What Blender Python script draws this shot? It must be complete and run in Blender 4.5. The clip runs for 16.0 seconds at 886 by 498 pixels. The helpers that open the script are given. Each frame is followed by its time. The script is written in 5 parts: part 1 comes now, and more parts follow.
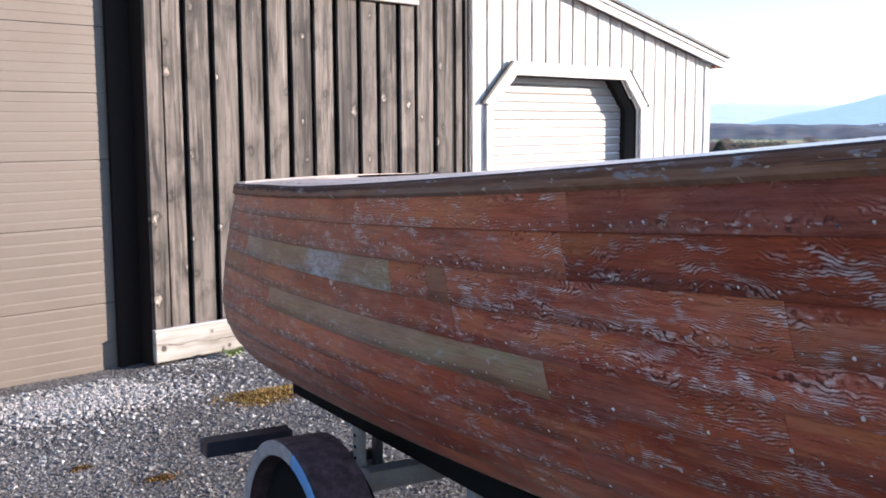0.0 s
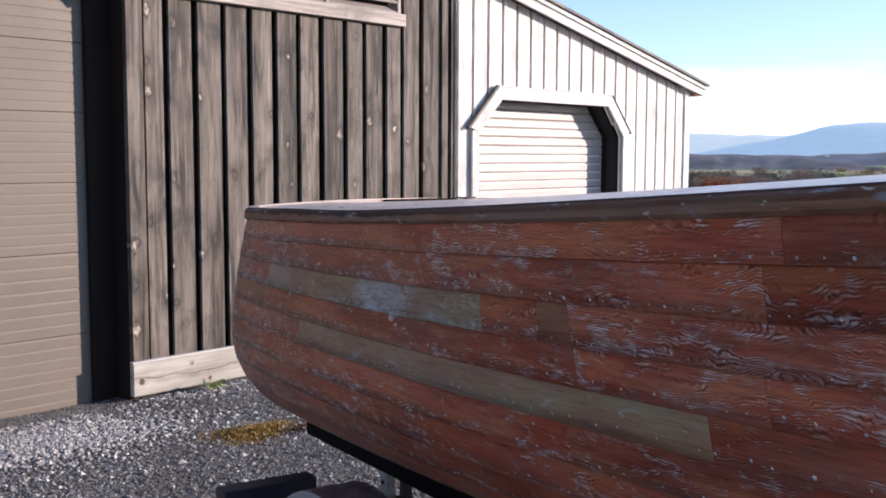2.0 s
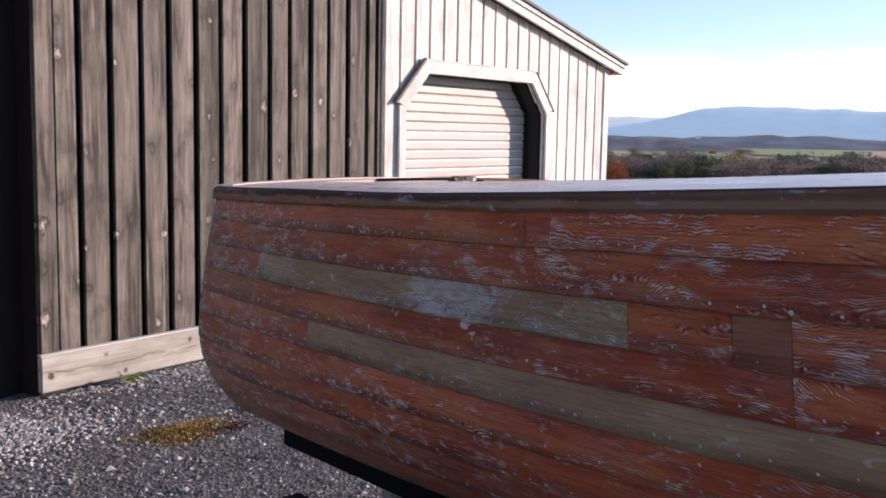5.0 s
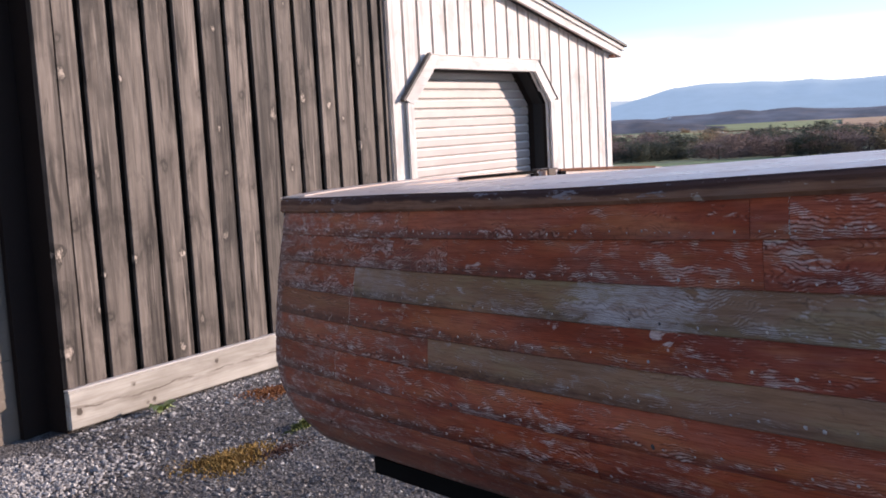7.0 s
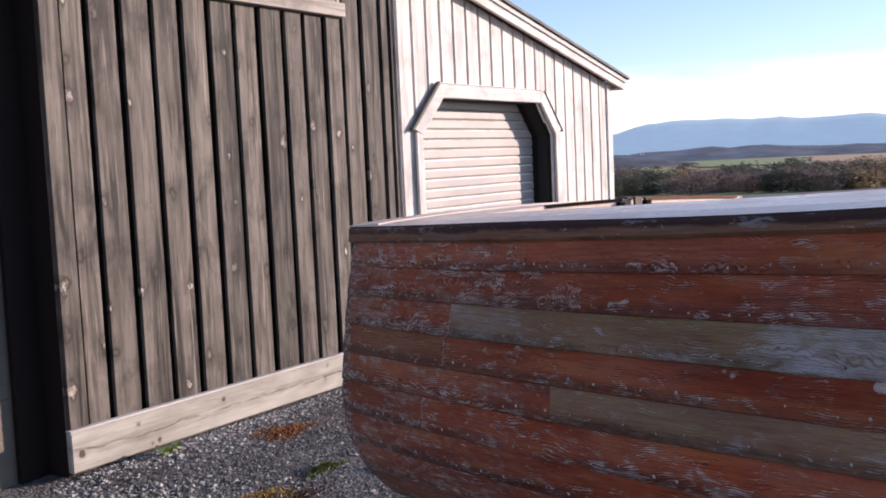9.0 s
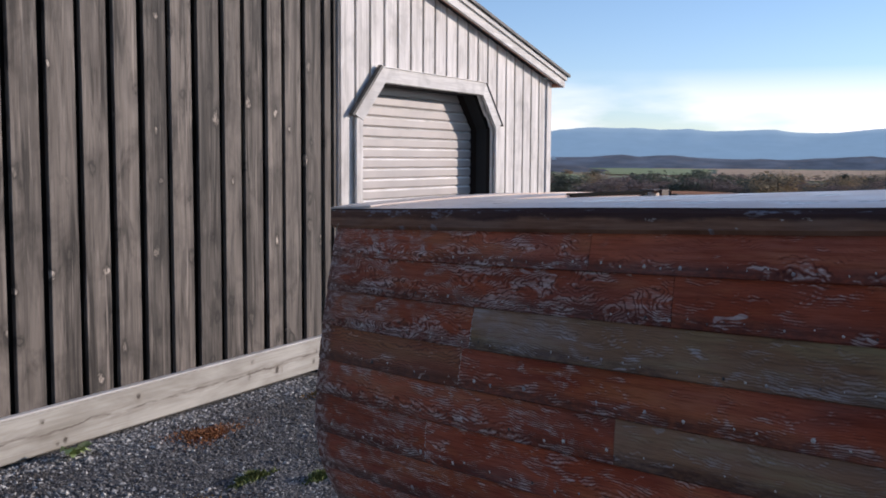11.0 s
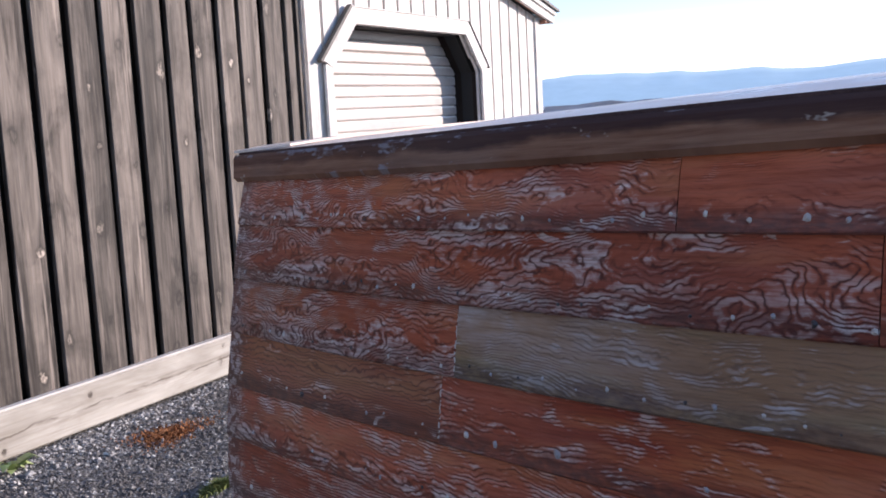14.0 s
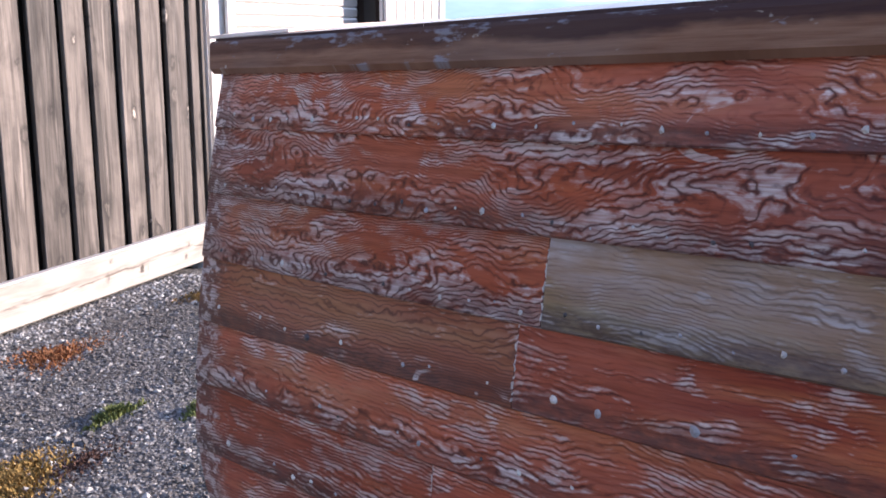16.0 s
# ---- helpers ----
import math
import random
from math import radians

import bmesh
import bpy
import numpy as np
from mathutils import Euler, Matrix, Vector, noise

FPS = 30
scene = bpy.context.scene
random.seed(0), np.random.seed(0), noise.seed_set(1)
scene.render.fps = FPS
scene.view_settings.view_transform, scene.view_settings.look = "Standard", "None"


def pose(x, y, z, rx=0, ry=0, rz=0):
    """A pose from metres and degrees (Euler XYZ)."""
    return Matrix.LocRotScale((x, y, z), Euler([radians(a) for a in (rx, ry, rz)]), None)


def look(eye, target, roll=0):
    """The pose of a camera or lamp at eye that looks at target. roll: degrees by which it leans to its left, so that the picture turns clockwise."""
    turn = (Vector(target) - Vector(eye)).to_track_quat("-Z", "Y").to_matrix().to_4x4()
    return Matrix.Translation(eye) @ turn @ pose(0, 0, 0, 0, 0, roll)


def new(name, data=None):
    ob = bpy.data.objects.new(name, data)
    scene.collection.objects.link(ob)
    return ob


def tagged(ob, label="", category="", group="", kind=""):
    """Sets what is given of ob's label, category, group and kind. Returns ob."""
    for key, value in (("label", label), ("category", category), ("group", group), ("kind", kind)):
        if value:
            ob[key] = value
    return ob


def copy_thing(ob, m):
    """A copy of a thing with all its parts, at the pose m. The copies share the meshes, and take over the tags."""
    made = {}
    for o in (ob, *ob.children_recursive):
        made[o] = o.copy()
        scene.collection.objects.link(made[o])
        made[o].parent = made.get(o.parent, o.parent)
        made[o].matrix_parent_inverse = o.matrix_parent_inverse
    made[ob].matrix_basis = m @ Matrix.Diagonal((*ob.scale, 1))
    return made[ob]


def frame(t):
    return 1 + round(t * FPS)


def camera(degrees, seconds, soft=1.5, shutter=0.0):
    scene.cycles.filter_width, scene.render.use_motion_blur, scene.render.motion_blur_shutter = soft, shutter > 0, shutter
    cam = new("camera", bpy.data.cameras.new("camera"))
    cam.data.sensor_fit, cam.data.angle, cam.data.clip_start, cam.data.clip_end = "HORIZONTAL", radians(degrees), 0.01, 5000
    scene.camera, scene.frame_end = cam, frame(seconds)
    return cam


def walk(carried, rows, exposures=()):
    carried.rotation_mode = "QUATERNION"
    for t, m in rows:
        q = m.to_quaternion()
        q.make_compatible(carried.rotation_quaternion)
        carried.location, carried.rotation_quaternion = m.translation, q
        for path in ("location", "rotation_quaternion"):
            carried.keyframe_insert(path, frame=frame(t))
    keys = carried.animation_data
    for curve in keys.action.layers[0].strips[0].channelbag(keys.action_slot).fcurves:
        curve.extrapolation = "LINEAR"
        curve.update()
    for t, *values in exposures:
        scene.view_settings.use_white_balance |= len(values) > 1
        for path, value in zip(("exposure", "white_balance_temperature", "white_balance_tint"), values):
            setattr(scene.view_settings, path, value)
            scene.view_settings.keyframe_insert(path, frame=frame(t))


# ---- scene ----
cam = camera(46.6, 16.0, soft=1.8)
PATH = [
    (0, (-4.044, 0.076, 1.593), (-2.637, 1.477, 1.3572), -0.3),
    (0.5, (-4.088, 0.19, 1.597), (-2.596, 1.507, 1.4072), -3.1),
    (1, (-4.05, 0.272, 1.585), (-2.562, 1.596, 1.4002), -3.6),
    (1.5, (-4.023, 0.335, 1.578), (-2.564, 1.692, 1.4074), -2.1),
    (2, (-4.041, 0.444, 1.573), (-2.568, 1.784, 1.3896), 0.2),
    (2.5, (-4.058, 0.548, 1.581), (-2.462, 1.736, 1.3814), -1.5),
    (3, (-4.019, 0.648, 1.575), (-2.439, 1.854, 1.3522), -0.3),
    (3.5, (-3.987, 0.729, 1.576), (-2.42, 1.951, 1.349), -0.7),
    (6, (-3.969, 1.211, 1.547), (-2.313, 2.311, 1.3282), 1.2),
    (6.5, (-4.007, 1.322, 1.551), (-2.32, 2.377, 1.343), -2.9),
    (7, (-3.945, 1.388, 1.5495), (-2.31, 2.517, 1.3204), -3.1),
    (7.5, (-3.908, 1.446, 1.546), (-2.338, 2.665, 1.3224), -2.1),
    (8, (-3.921, 1.576, 1.531), (-2.328, 2.764, 1.3068), -0.8),
    (8.5, (-3.935, 1.695, 1.54), (-2.248, 2.753, 1.3552), -4.5),
    (9, (-3.892, 1.762, 1.536), (-2.221, 2.849, 1.3694), -2.6),
    (11.5, (-3.556, 2.307, 1.475), (-1.757, 3.16, 1.285), 1.0),
    (12, (-3.46, 2.415, 1.455), (-1.599, 3.121, 1.252), -1.0),
    (12.5, (-3.292, 2.414, 1.435), (-1.439, 3.126, 1.196), -2.2),
    (13, (-3.111, 2.385, 1.425), (-1.366, 3.332, 1.179), 0.2),
    (13.5, (-3.02, 2.42, 1.416), (-1.268, 3.345, 1.141), 0.3),
    (14, (-2.956, 2.477, 1.424), (-1.201, 3.401, 1.163), -3.0),
    (14.5, (-2.882, 2.516, 1.402), (-1.218, 3.561, 1.029), -1.4),
    (15, (-2.828, 2.525, 1.399), (-1.196, 3.613, 1.008), -1.7),
    (15.5, (-2.827, 2.598, 1.39), (-1.098, 3.523, 0.998), -0.0),
    (16, (-2.836, 2.719, 1.396), (-1.009, 3.417, 0.978), 0.1),
]
EXPOSURE = [(0, 1.42, 7100, 20), (0.5, 1.25, 7100, 20), (1.5, 0.9, 7150, 22), (3.5, 0.86, 7420, 26), (6, 0.67, 7560, 28), (7.5, 0.8, 7560, 28), (9, 0.64, 7450, 27), (11.5, 0.1, 6800, 19), (12.5, 0.2, 6800, 20), (14, 1.0, 7000, 24), (15, 1.33, 7100, 26), (16, 1.68, 7250, 27)]
walk(cam, [(t, look(e, g, r)) for t, e, g, r in PATH], EXPOSURE)

# ---- world, sun, exposure ----
SUN_DIR = Vector((0.70, -0.71, 0.235)).normalized()  # towards the sun, low in the autumn sky
world = bpy.data.worlds.new("sky")
scene.world = world
world.use_nodes = True
wn, wl = world.node_tree.nodes, world.node_tree.links
wn.clear()
sky = wn.new("ShaderNodeTexSky")
sky.sky_type, sky.sun_disc = "NISHITA", False
sky.sun_elevation = math.asin(SUN_DIR.z)
sky.sun_rotation = math.atan2(SUN_DIR.x, SUN_DIR.y)
sky.air_density, sky.dust_density, sky.ozone_density = 0.9, 0.0, 2.5
w_geo = wn.new("ShaderNodeTexCoord")
w_map = wn.new("ShaderNodeMapping")
w_map.inputs["Scale"].default_value = (3.2, 3.2, 14.0)
w_noise = wn.new("ShaderNodeTexNoise")
w_noise.inputs["Scale"].default_value = 1.6
w_noise.inputs["Detail"].default_value = 6
w_ramp = wn.new("ShaderNodeMapRange")
w_ramp.inputs["From Min"].default_value, w_ramp.inputs["From Max"].default_value = 0.34, 0.56
w_sep = wn.new("ShaderNodeSeparateXYZ")
w_low = wn.new("ShaderNodeMapRange")   # clouds lie low over the mountains
w_low.inputs["From Min"].default_value, w_low.inputs["From Max"].default_value = 0.085, 0.03
w_mul = wn.new("ShaderNodeMath")
w_mul.operation = "MULTIPLY"
w_mix = wn.new("ShaderNodeMix")
w_mix.data_type = "RGBA"
w_mix.inputs["B"].default_value = (7.8, 8.1, 8.5, 1)
w_bg = wn.new("ShaderNodeBackground")
w_bg.inputs["Strength"].default_value = 0.147
w_out = wn.new("ShaderNodeOutputWorld")
wl.new(w_geo.outputs["Generated"], w_map.inputs["Vector"])
wl.new(w_map.outputs["Vector"], w_noise.inputs["Vector"])
wl.new(w_noise.outputs["Fac"], w_ramp.inputs["Value"])
wl.new(w_geo.outputs["Generated"], w_sep.inputs["Vector"])
wl.new(w_sep.outputs["Z"], w_low.inputs["Value"])
w_east = wn.new("ShaderNodeMapRange")   # they gather over the range to the east
w_east.inputs["From Min"].default_value, w_east.inputs["From Max"].default_value = -0.1, 0.5
w_both = wn.new("ShaderNodeMath")
w_both.operation = "MULTIPLY"
wl.new(w_sep.outputs["X"], w_east.inputs["Value"])
wl.new(w_ramp.outputs["Result"], w_both.inputs[0])
wl.new(w_east.outputs["Result"], w_both.inputs[1])
wl.new(w_both.outputs["Value"], w_mul.inputs[0])
wl.new(w_low.outputs["Result"], w_mul.inputs[1])
wl.new(w_mul.outputs["Value"], w_mix.inputs["Factor"])
w_tint = wn.new("ShaderNodeMix")
w_tint.data_type, w_tint.blend_type = "RGBA", "MULTIPLY"
w_tint.inputs["Factor"].default_value = 1.0
w_clear = wn.new("ShaderNodeMix")   # cold haze just over the horizon
w_clear.data_type = "RGBA"
w_clear.inputs["A"].default_value, w_clear.inputs["B"].default_value = (0.90, 0.99, 1.08, 1), (0.82, 0.93, 1.20, 1)
w_haze = wn.new("ShaderNodeMapRange")
w_haze.inputs["From Min"].default_value, w_haze.inputs["From Max"].default_value = 0.22, 0.03
wl.new(w_sep.outputs["Z"], w_haze.inputs["Value"])
wl.new(w_haze.outputs["Result"], w_clear.inputs["Factor"])
wl.new(w_clear.outputs["Result"], w_tint.inputs["B"])
wl.new(sky.outputs["Color"], w_tint.inputs["A"])
wl.new(w_tint.outputs["Result"], w_mix.inputs["A"])
wl.new(w_mix.outputs["Result"], w_bg.inputs["Color"])
wl.new(w_bg.outputs["Background"], w_out.inputs["Surface"])
sun_data = bpy.data.lights.new("sun", "SUN")
sun_data.energy, sun_data.angle, sun_data.color = 3.5, radians(0.6), (1.0, 0.94, 0.86)
sun = new("sun", sun_data)
sun.matrix_world = look(SUN_DIR * 50, (0, 0, 0))


# ---- node helpers ----
class Mat:
    """A principled material with short calls for its nodes."""

    def __init__(self, name, rough=0.7, metal=0.0, spec=0.5):
        self.m = bpy.data.materials.new(name)
        self.m.use_nodes = True
        self.nt = self.m.node_tree
        self.b = self.nt.nodes["Principled BSDF"]
        self.b.inputs["Roughness"].default_value = rough
        self.b.inputs["Metallic"].default_value = metal
        self.b.inputs["Specular IOR Level"].default_value = spec

    def put(self, sock, v):
        if v is None:
            return
        if hasattr(v, "is_linked"):
            self.nt.links.new(v, sock)
        elif isinstance(v, (tuple, list)):
            sock.default_value = (*v, 1) if sock.type == "RGBA" and len(v) == 3 else v
        else:
            sock.default_value = v

    def node(self, kind, out=0, attrs=(), **ins):
        n = self.nt.nodes.new(kind)
        for k, v in attrs:
            if k == "feature":
                n.feature = v
            elif k == "uv_map":
                n.uv_map = v
            elif k == "flat":
                n.voronoi_dimensions = v
        for k, v in ins.items():
            self.put(n.inputs[k.replace("_", " ")], v)
        return n.outputs[out]

    def coords(self, which="Object", scale=(1, 1, 1), shift=None):
        c = self.node("ShaderNodeTexCoord", which)
        if shift is not None:
            c = self.add(c, shift)
        return self.node("ShaderNodeMapping", 0, (), Vector=c, Scale=scale)

    def add(self, a, b):
        n = self.nt.nodes.new("ShaderNodeVectorMath")
        n.operation = "ADD"
        self.put(n.inputs[0], a)
        self.put(n.inputs[1], b)
        return n.outputs[0]

    def math(self, op, a, b=0.5, clamp=False):
        n = self.nt.nodes.new("ShaderNodeMath")
        n.operation, n.use_clamp = op, clamp
        self.put(n.inputs[0], a)
        self.put(n.inputs[1], b)
        return n.outputs[0]

    def noise(self, vec, scale, detail=4, rough=0.5, dist=0.0):
        return self.node("ShaderNodeTexNoise", "Fac", (), Vector=vec, Scale=scale, Detail=detail, Roughness=rough, Distortion=dist)

    def span(self, v, a, b, c=0.0, d=1.0):
        n = self.nt.nodes.new("ShaderNodeMapRange")
        for k, x in (("Value", v), ("From Min", a), ("From Max", b), ("To Min", c), ("To Max", d)):
            self.put(n.inputs[k], x)
        return n.outputs[0]

    def mix(self, f, a, b, blend="MIX"):
        n = self.nt.nodes.new("ShaderNodeMix")
        n.data_type, n.blend_type = "RGBA", blend
        self.put(n.inputs["Factor"], f)
        self.put(n.inputs["A"], a)
        self.put(n.inputs["B"], b)
        return n.outputs["Result"]

    def rand(self):
        return self.node("ShaderNodeObjectInfo", "Random")

    def rand_shift(self, k=37.0):
        r = self.rand()
        n = self.nt.nodes.new("ShaderNodeCombineXYZ")
        self.put(n.inputs[0], self.math("MULTIPLY", r, k))
        self.put(n.inputs[1], self.math("MULTIPLY", r, k * 1.7))
        self.put(n.inputs[2], self.math("MULTIPLY", r, k * 2.3))
        return n.outputs[0]

    def bump(self, h, strength=0.3, dist=0.005):
        n = self.nt.nodes.new("ShaderNodeBump")
        n.inputs["Strength"].default_value, n.inputs["Distance"].default_value = strength, dist
        self.put(n.inputs["Height"], h)
        self.nt.links.new(n.outputs[0], self.b.inputs["Normal"])

    def done(self, color, rough=None):
        self.put(self.b.inputs["Base Color"], color)
        self.put(self.b.inputs["Roughness"], rough)
        return self.m


def weathered_wood(name, dark, light, knot, rough=0.75, spec=0.35, knots=1.0, along=2, share=0.74, lines=0.4, wear=0.4, ksize=1.0, relief=0.5, uneven=0.24):
    """Board wood: grain along one axis, broad streaks, scattered knots, stains, a tone for each board."""
    m = Mat(name, rough, spec=spec)
    sh = m.rand_shift()
    fine, mid, wide = [75.0] * 3, [11.0] * 3, [6.0] * 3
    fine[along], mid[along], wide[along] = 2.2, 0.8, 0.45
    grain = m.noise(m.coords("Object", fine, sh), 1.0, 5, 0.62, 0.6)
    streak = m.noise(m.coords("Object", mid, sh), 1.6, 5, 0.6, 0.9)
    band = m.noise(m.coords("Object", wide, sh), 1.5, 3, 0.5, 0.5)
    stain = m.noise(m.coords("Object", (1, 1, 1), sh), 3.1, 5, 0.6, 0.5)
    flat = m.nt.nodes.new("ShaderNodeCombineXYZ")
    src = m.add(m.node("ShaderNodeTexCoord", "Object"), m.rand_shift(11.0))
    wob = m.noise(m.coords("Object", (1, 1, 1), sh), 14.0, 4)
    wob2 = m.noise(m.coords("Object", (1, 1, 1), sh), 17.0, 4)
    a_out, c_out = (0, 2) if along == 2 else (2, 0)
    m.put(flat.inputs[0], m.math("ADD", m.math("MULTIPLY", m.node("ShaderNodeSeparateXYZ", a_out, (), Vector=src), 5.2), m.math("MULTIPLY", wob, 0.35)))
    m.put(flat.inputs[1], m.math("ADD", m.math("MULTIPLY", m.node("ShaderNodeSeparateXYZ", c_out, (), Vector=src), 3.6), m.math("MULTIPLY", wob2, 0.3)))
    vor = m.node("ShaderNodeTexVoronoi", "Distance", (("feature", "F1"), ("flat", "2D")), Vector=flat.outputs[0], Scale=1.0, Randomness=1.0)
    cell = m.node("ShaderNodeTexVoronoi", "Color", (("feature", "F1"), ("flat", "2D")), Vector=flat.outputs[0], Scale=1.0, Randomness=1.0)
    cr, cg = m.node("ShaderNodeSeparateColor", 0, (), Color=cell), m.node("ShaderNodeSeparateColor", 1, (), Color=cell)
    here = m.span(cr, share, share + 0.03)          # only some places have a knot
    ragged = m.noise(m.coords("Object", (1, 1, 1), sh), 60.0, 3)
    vor = m.math("ADD", vor, m.math("MULTIPLY", m.math("SUBTRACT", ragged, 0.5), 0.11))
    vor = m.math("DIVIDE", vor, m.span(cg, 0.0, 1.0, 0.45 * ksize, 1.2 * ksize))
    cb = m.node("ShaderNodeSeparateColor", 2, (), Color=cell)
    core = m.math("MULTIPLY", m.math("MULTIPLY", m.span(vor, 0.055, 0.105, 1.0, 0.0), here), m.span(cb, 0.45, 0.75, 0.0, 1.0))
    core = m.math("MULTIPLY", core, m.span(m.noise(m.coords("Object", (1, 1, 0.5), sh), 75.0, 3, 0.6), 0.40, 0.58, 0.15, 1.0))
    rim = m.math("MULTIPLY", m.math("MULTIPLY", m.span(vor, 0.045, 0.075), m.span(vor, 0.17, 0.09)), here)
    halo = m.math("MULTIPLY", m.span(vor, 0.08, 0.46, 0.9, 0.0), here)
    col = m.mix(m.span(streak, 0.38, 0.62), dark, light)
    col = m.mix(m.span(band, 0.40, 0.66, 0.0, 0.55), col, light)
    col = m.mix(m.span(band, 0.44, 0.26, 0.0, 0.5), col, tuple(c * 0.75 for c in dark))
    col = m.mix(m.span(grain, 0.42, 0.72, 0.0, lines), col, tuple(c * 0.5 for c in dark))
    col = m.mix(m.span(stain, 0.50, 0.70, 0, 0.6), col, tuple(c * 0.62 for c in dark))
    col = m.mix(m.math("MULTIPLY", m.math("MULTIPLY", halo, m.span(grain, 0.3, 0.6, 0.9, 0.35)), knots), col, tuple(c * 0.45 for c in dark))
    col = m.mix(m.math("MULTIPLY", rim, 0.6 * knots), col, tuple(c * 0.35 for c in dark))
    col = m.mix(m.math("MULTIPLY", core, knots), col, knot)
    smudge_at, fleck_at = [9.0] * 3, [30.0] * 3
    smudge_at[along], fleck_at[along] = 2.6, 1.5
    smudge = m.noise(m.coords("Object", smudge_at, sh), 1.0, 4, 0.6, 0.6)
    fleck = m.noise(m.coords("Object", fleck_at, sh), 1.0, 4, 0.6, 0.3)
    col = m.mix(m.span(smudge, 0.58, 0.72, 0, 0.65 * wear), col, tuple(c * 0.6 for c in dark))
    col = m.mix(m.span(fleck, 0.60, 0.72, 0, 0.55 * wear), col, tuple(min(0.8, c * 1.55) for c in light))
    tone = m.span(m.rand(), 0, 1, 1 - uneven, 1 + uneven)
    n = m.nt.nodes.new("ShaderNodeVectorMath")
    n.operation = "SCALE"
    m.put(n.inputs[0], col)
    m.put(n.inputs["Scale"], tone)
    h = m.math("ADD", m.math("MULTIPLY", grain, 0.7), m.math("MULTIPLY", core, 0.5))
    m.bump(h, relief, 0.004)
    return m.done(n.outputs[0], m.span(grain, 0.3, 0.7, rough - 0.12, rough + 0.12))


def skirt_wood(name):
    """Sawn pale plank: long grain, a dark wandering pith line and small clusters of knots beside it."""
    m = Mat(name, 0.7, spec=0.3)
    c = m.node("ShaderNodeTexCoord", "Object")
    x, z = m.node("ShaderNodeSeparateXYZ", 0, (), Vector=c), m.node("ShaderNodeSeparateXYZ", 2, (), Vector=c)
    grain = m.noise(m.coords("Object", (2.0, 80.0, 80.0)), 1.0, 5, 0.62, 0.5)
    cloud = m.noise(m.coords("Object", (1.6, 7.0, 7.0)), 1.0, 4, 0.6, 0.5)
    drift = m.noise(m.coords("Object", (1.5, 0.0, 0.0)), 1.0, 2, 0.5)
    wob = m.noise(m.coords("Object", (9.0, 9.0, 9.0)), 1.0, 3, 0.6)
    mid = m.math("SUBTRACT", m.math("SUBTRACT", z, m.math("MULTIPLY", m.math("SUBTRACT", drift, 0.5), 0.14)), m.math("MULTIPLY", m.math("SUBTRACT", wob, 0.5), 0.035))
    off = m.math("ABSOLUTE", mid, 0)
    col = m.mix(m.span(cloud, 0.35, 0.66), (0.30, 0.275, 0.236), (0.485, 0.458, 0.41))
    col = m.mix(m.span(grain, 0.46, 0.72, 0.0, 0.5), col, (0.26, 0.232, 0.198))
    ringed = m.math("MULTIPLY", m.span(off, 0.055, 0.0), m.span(m.noise(m.coords("Object", (3.0, 40.0, 40.0)), 1.0, 4, 0.6, 0.8), 0.40, 0.62), True)
    col = m.mix(m.math("MULTIPLY", ringed, 0.75), col, (0.19, 0.16, 0.132))
    pith = m.math("MULTIPLY", m.span(off, 0.007, 0.002), m.span(m.noise(m.coords("Object", (2.6, 1.0, 1.0)), 1.0, 3, 0.6), 0.44, 0.54), True)
    col = m.mix(m.math("MULTIPLY", pith, 0.8), col, (0.10, 0.078, 0.06))
    flat = m.nt.nodes.new("ShaderNodeCombineXYZ")
    rag = m.noise(m.coords("Object", (45.0, 45.0, 45.0)), 1.0, 3, 0.6)
    m.put(flat.inputs[0], m.math("MULTIPLY", x, 11.5))
    m.put(flat.inputs[1], m.math("MULTIPLY", mid, 9.0))
    near = m.node("ShaderNodeTexVoronoi", "Distance", (("feature", "F1"), ("flat", "2D")), Vector=flat.outputs[0], Scale=1.0, Randomness=1.0)
    cell = m.node("ShaderNodeTexVoronoi", "Color", (("feature", "F1"), ("flat", "2D")), Vector=flat.outputs[0], Scale=1.0, Randomness=1.0)
    near = m.math("ADD", near, m.math("MULTIPLY", m.math("SUBTRACT", rag, 0.5), 0.34))
    has = m.math("MULTIPLY", m.span(m.node("ShaderNodeSeparateColor", 0, (), Color=cell), 0.42, 0.46), m.span(m.noise(m.coords("Object", (2.4, 0.0, 0.0)), 1.0, 1, 0.5), 0.50, 0.54), True)
    has = m.math("MULTIPLY", has, m.span(off, 0.085, 0.06), True)
    size = m.span(m.node("ShaderNodeSeparateColor", 1, (), Color=cell), 0.0, 1.0, 0.10, 0.25)
    knot = m.math("MULTIPLY", m.span(m.math("SUBTRACT", size, near), -0.02, 0.04), has, True)
    halo = m.math("MULTIPLY", m.span(near, 0.48, 0.12, 0.0, 0.6), has, True)
    col = m.mix(m.math("MULTIPLY", halo, m.span(grain, 0.35, 0.6, 0.5, 1.0)), col, (0.22, 0.185, 0.15))
    col = m.mix(m.math("MULTIPLY", knot, 0.9), col, (0.060, 0.047, 0.038))
    m.bump(m.math("SUBTRACT", grain, m.math("MULTIPLY", knot, 0.4)), 0.4, 0.003)
    return m.done(col, m.span(grain, 0.3, 0.7, 0.6, 0.8))


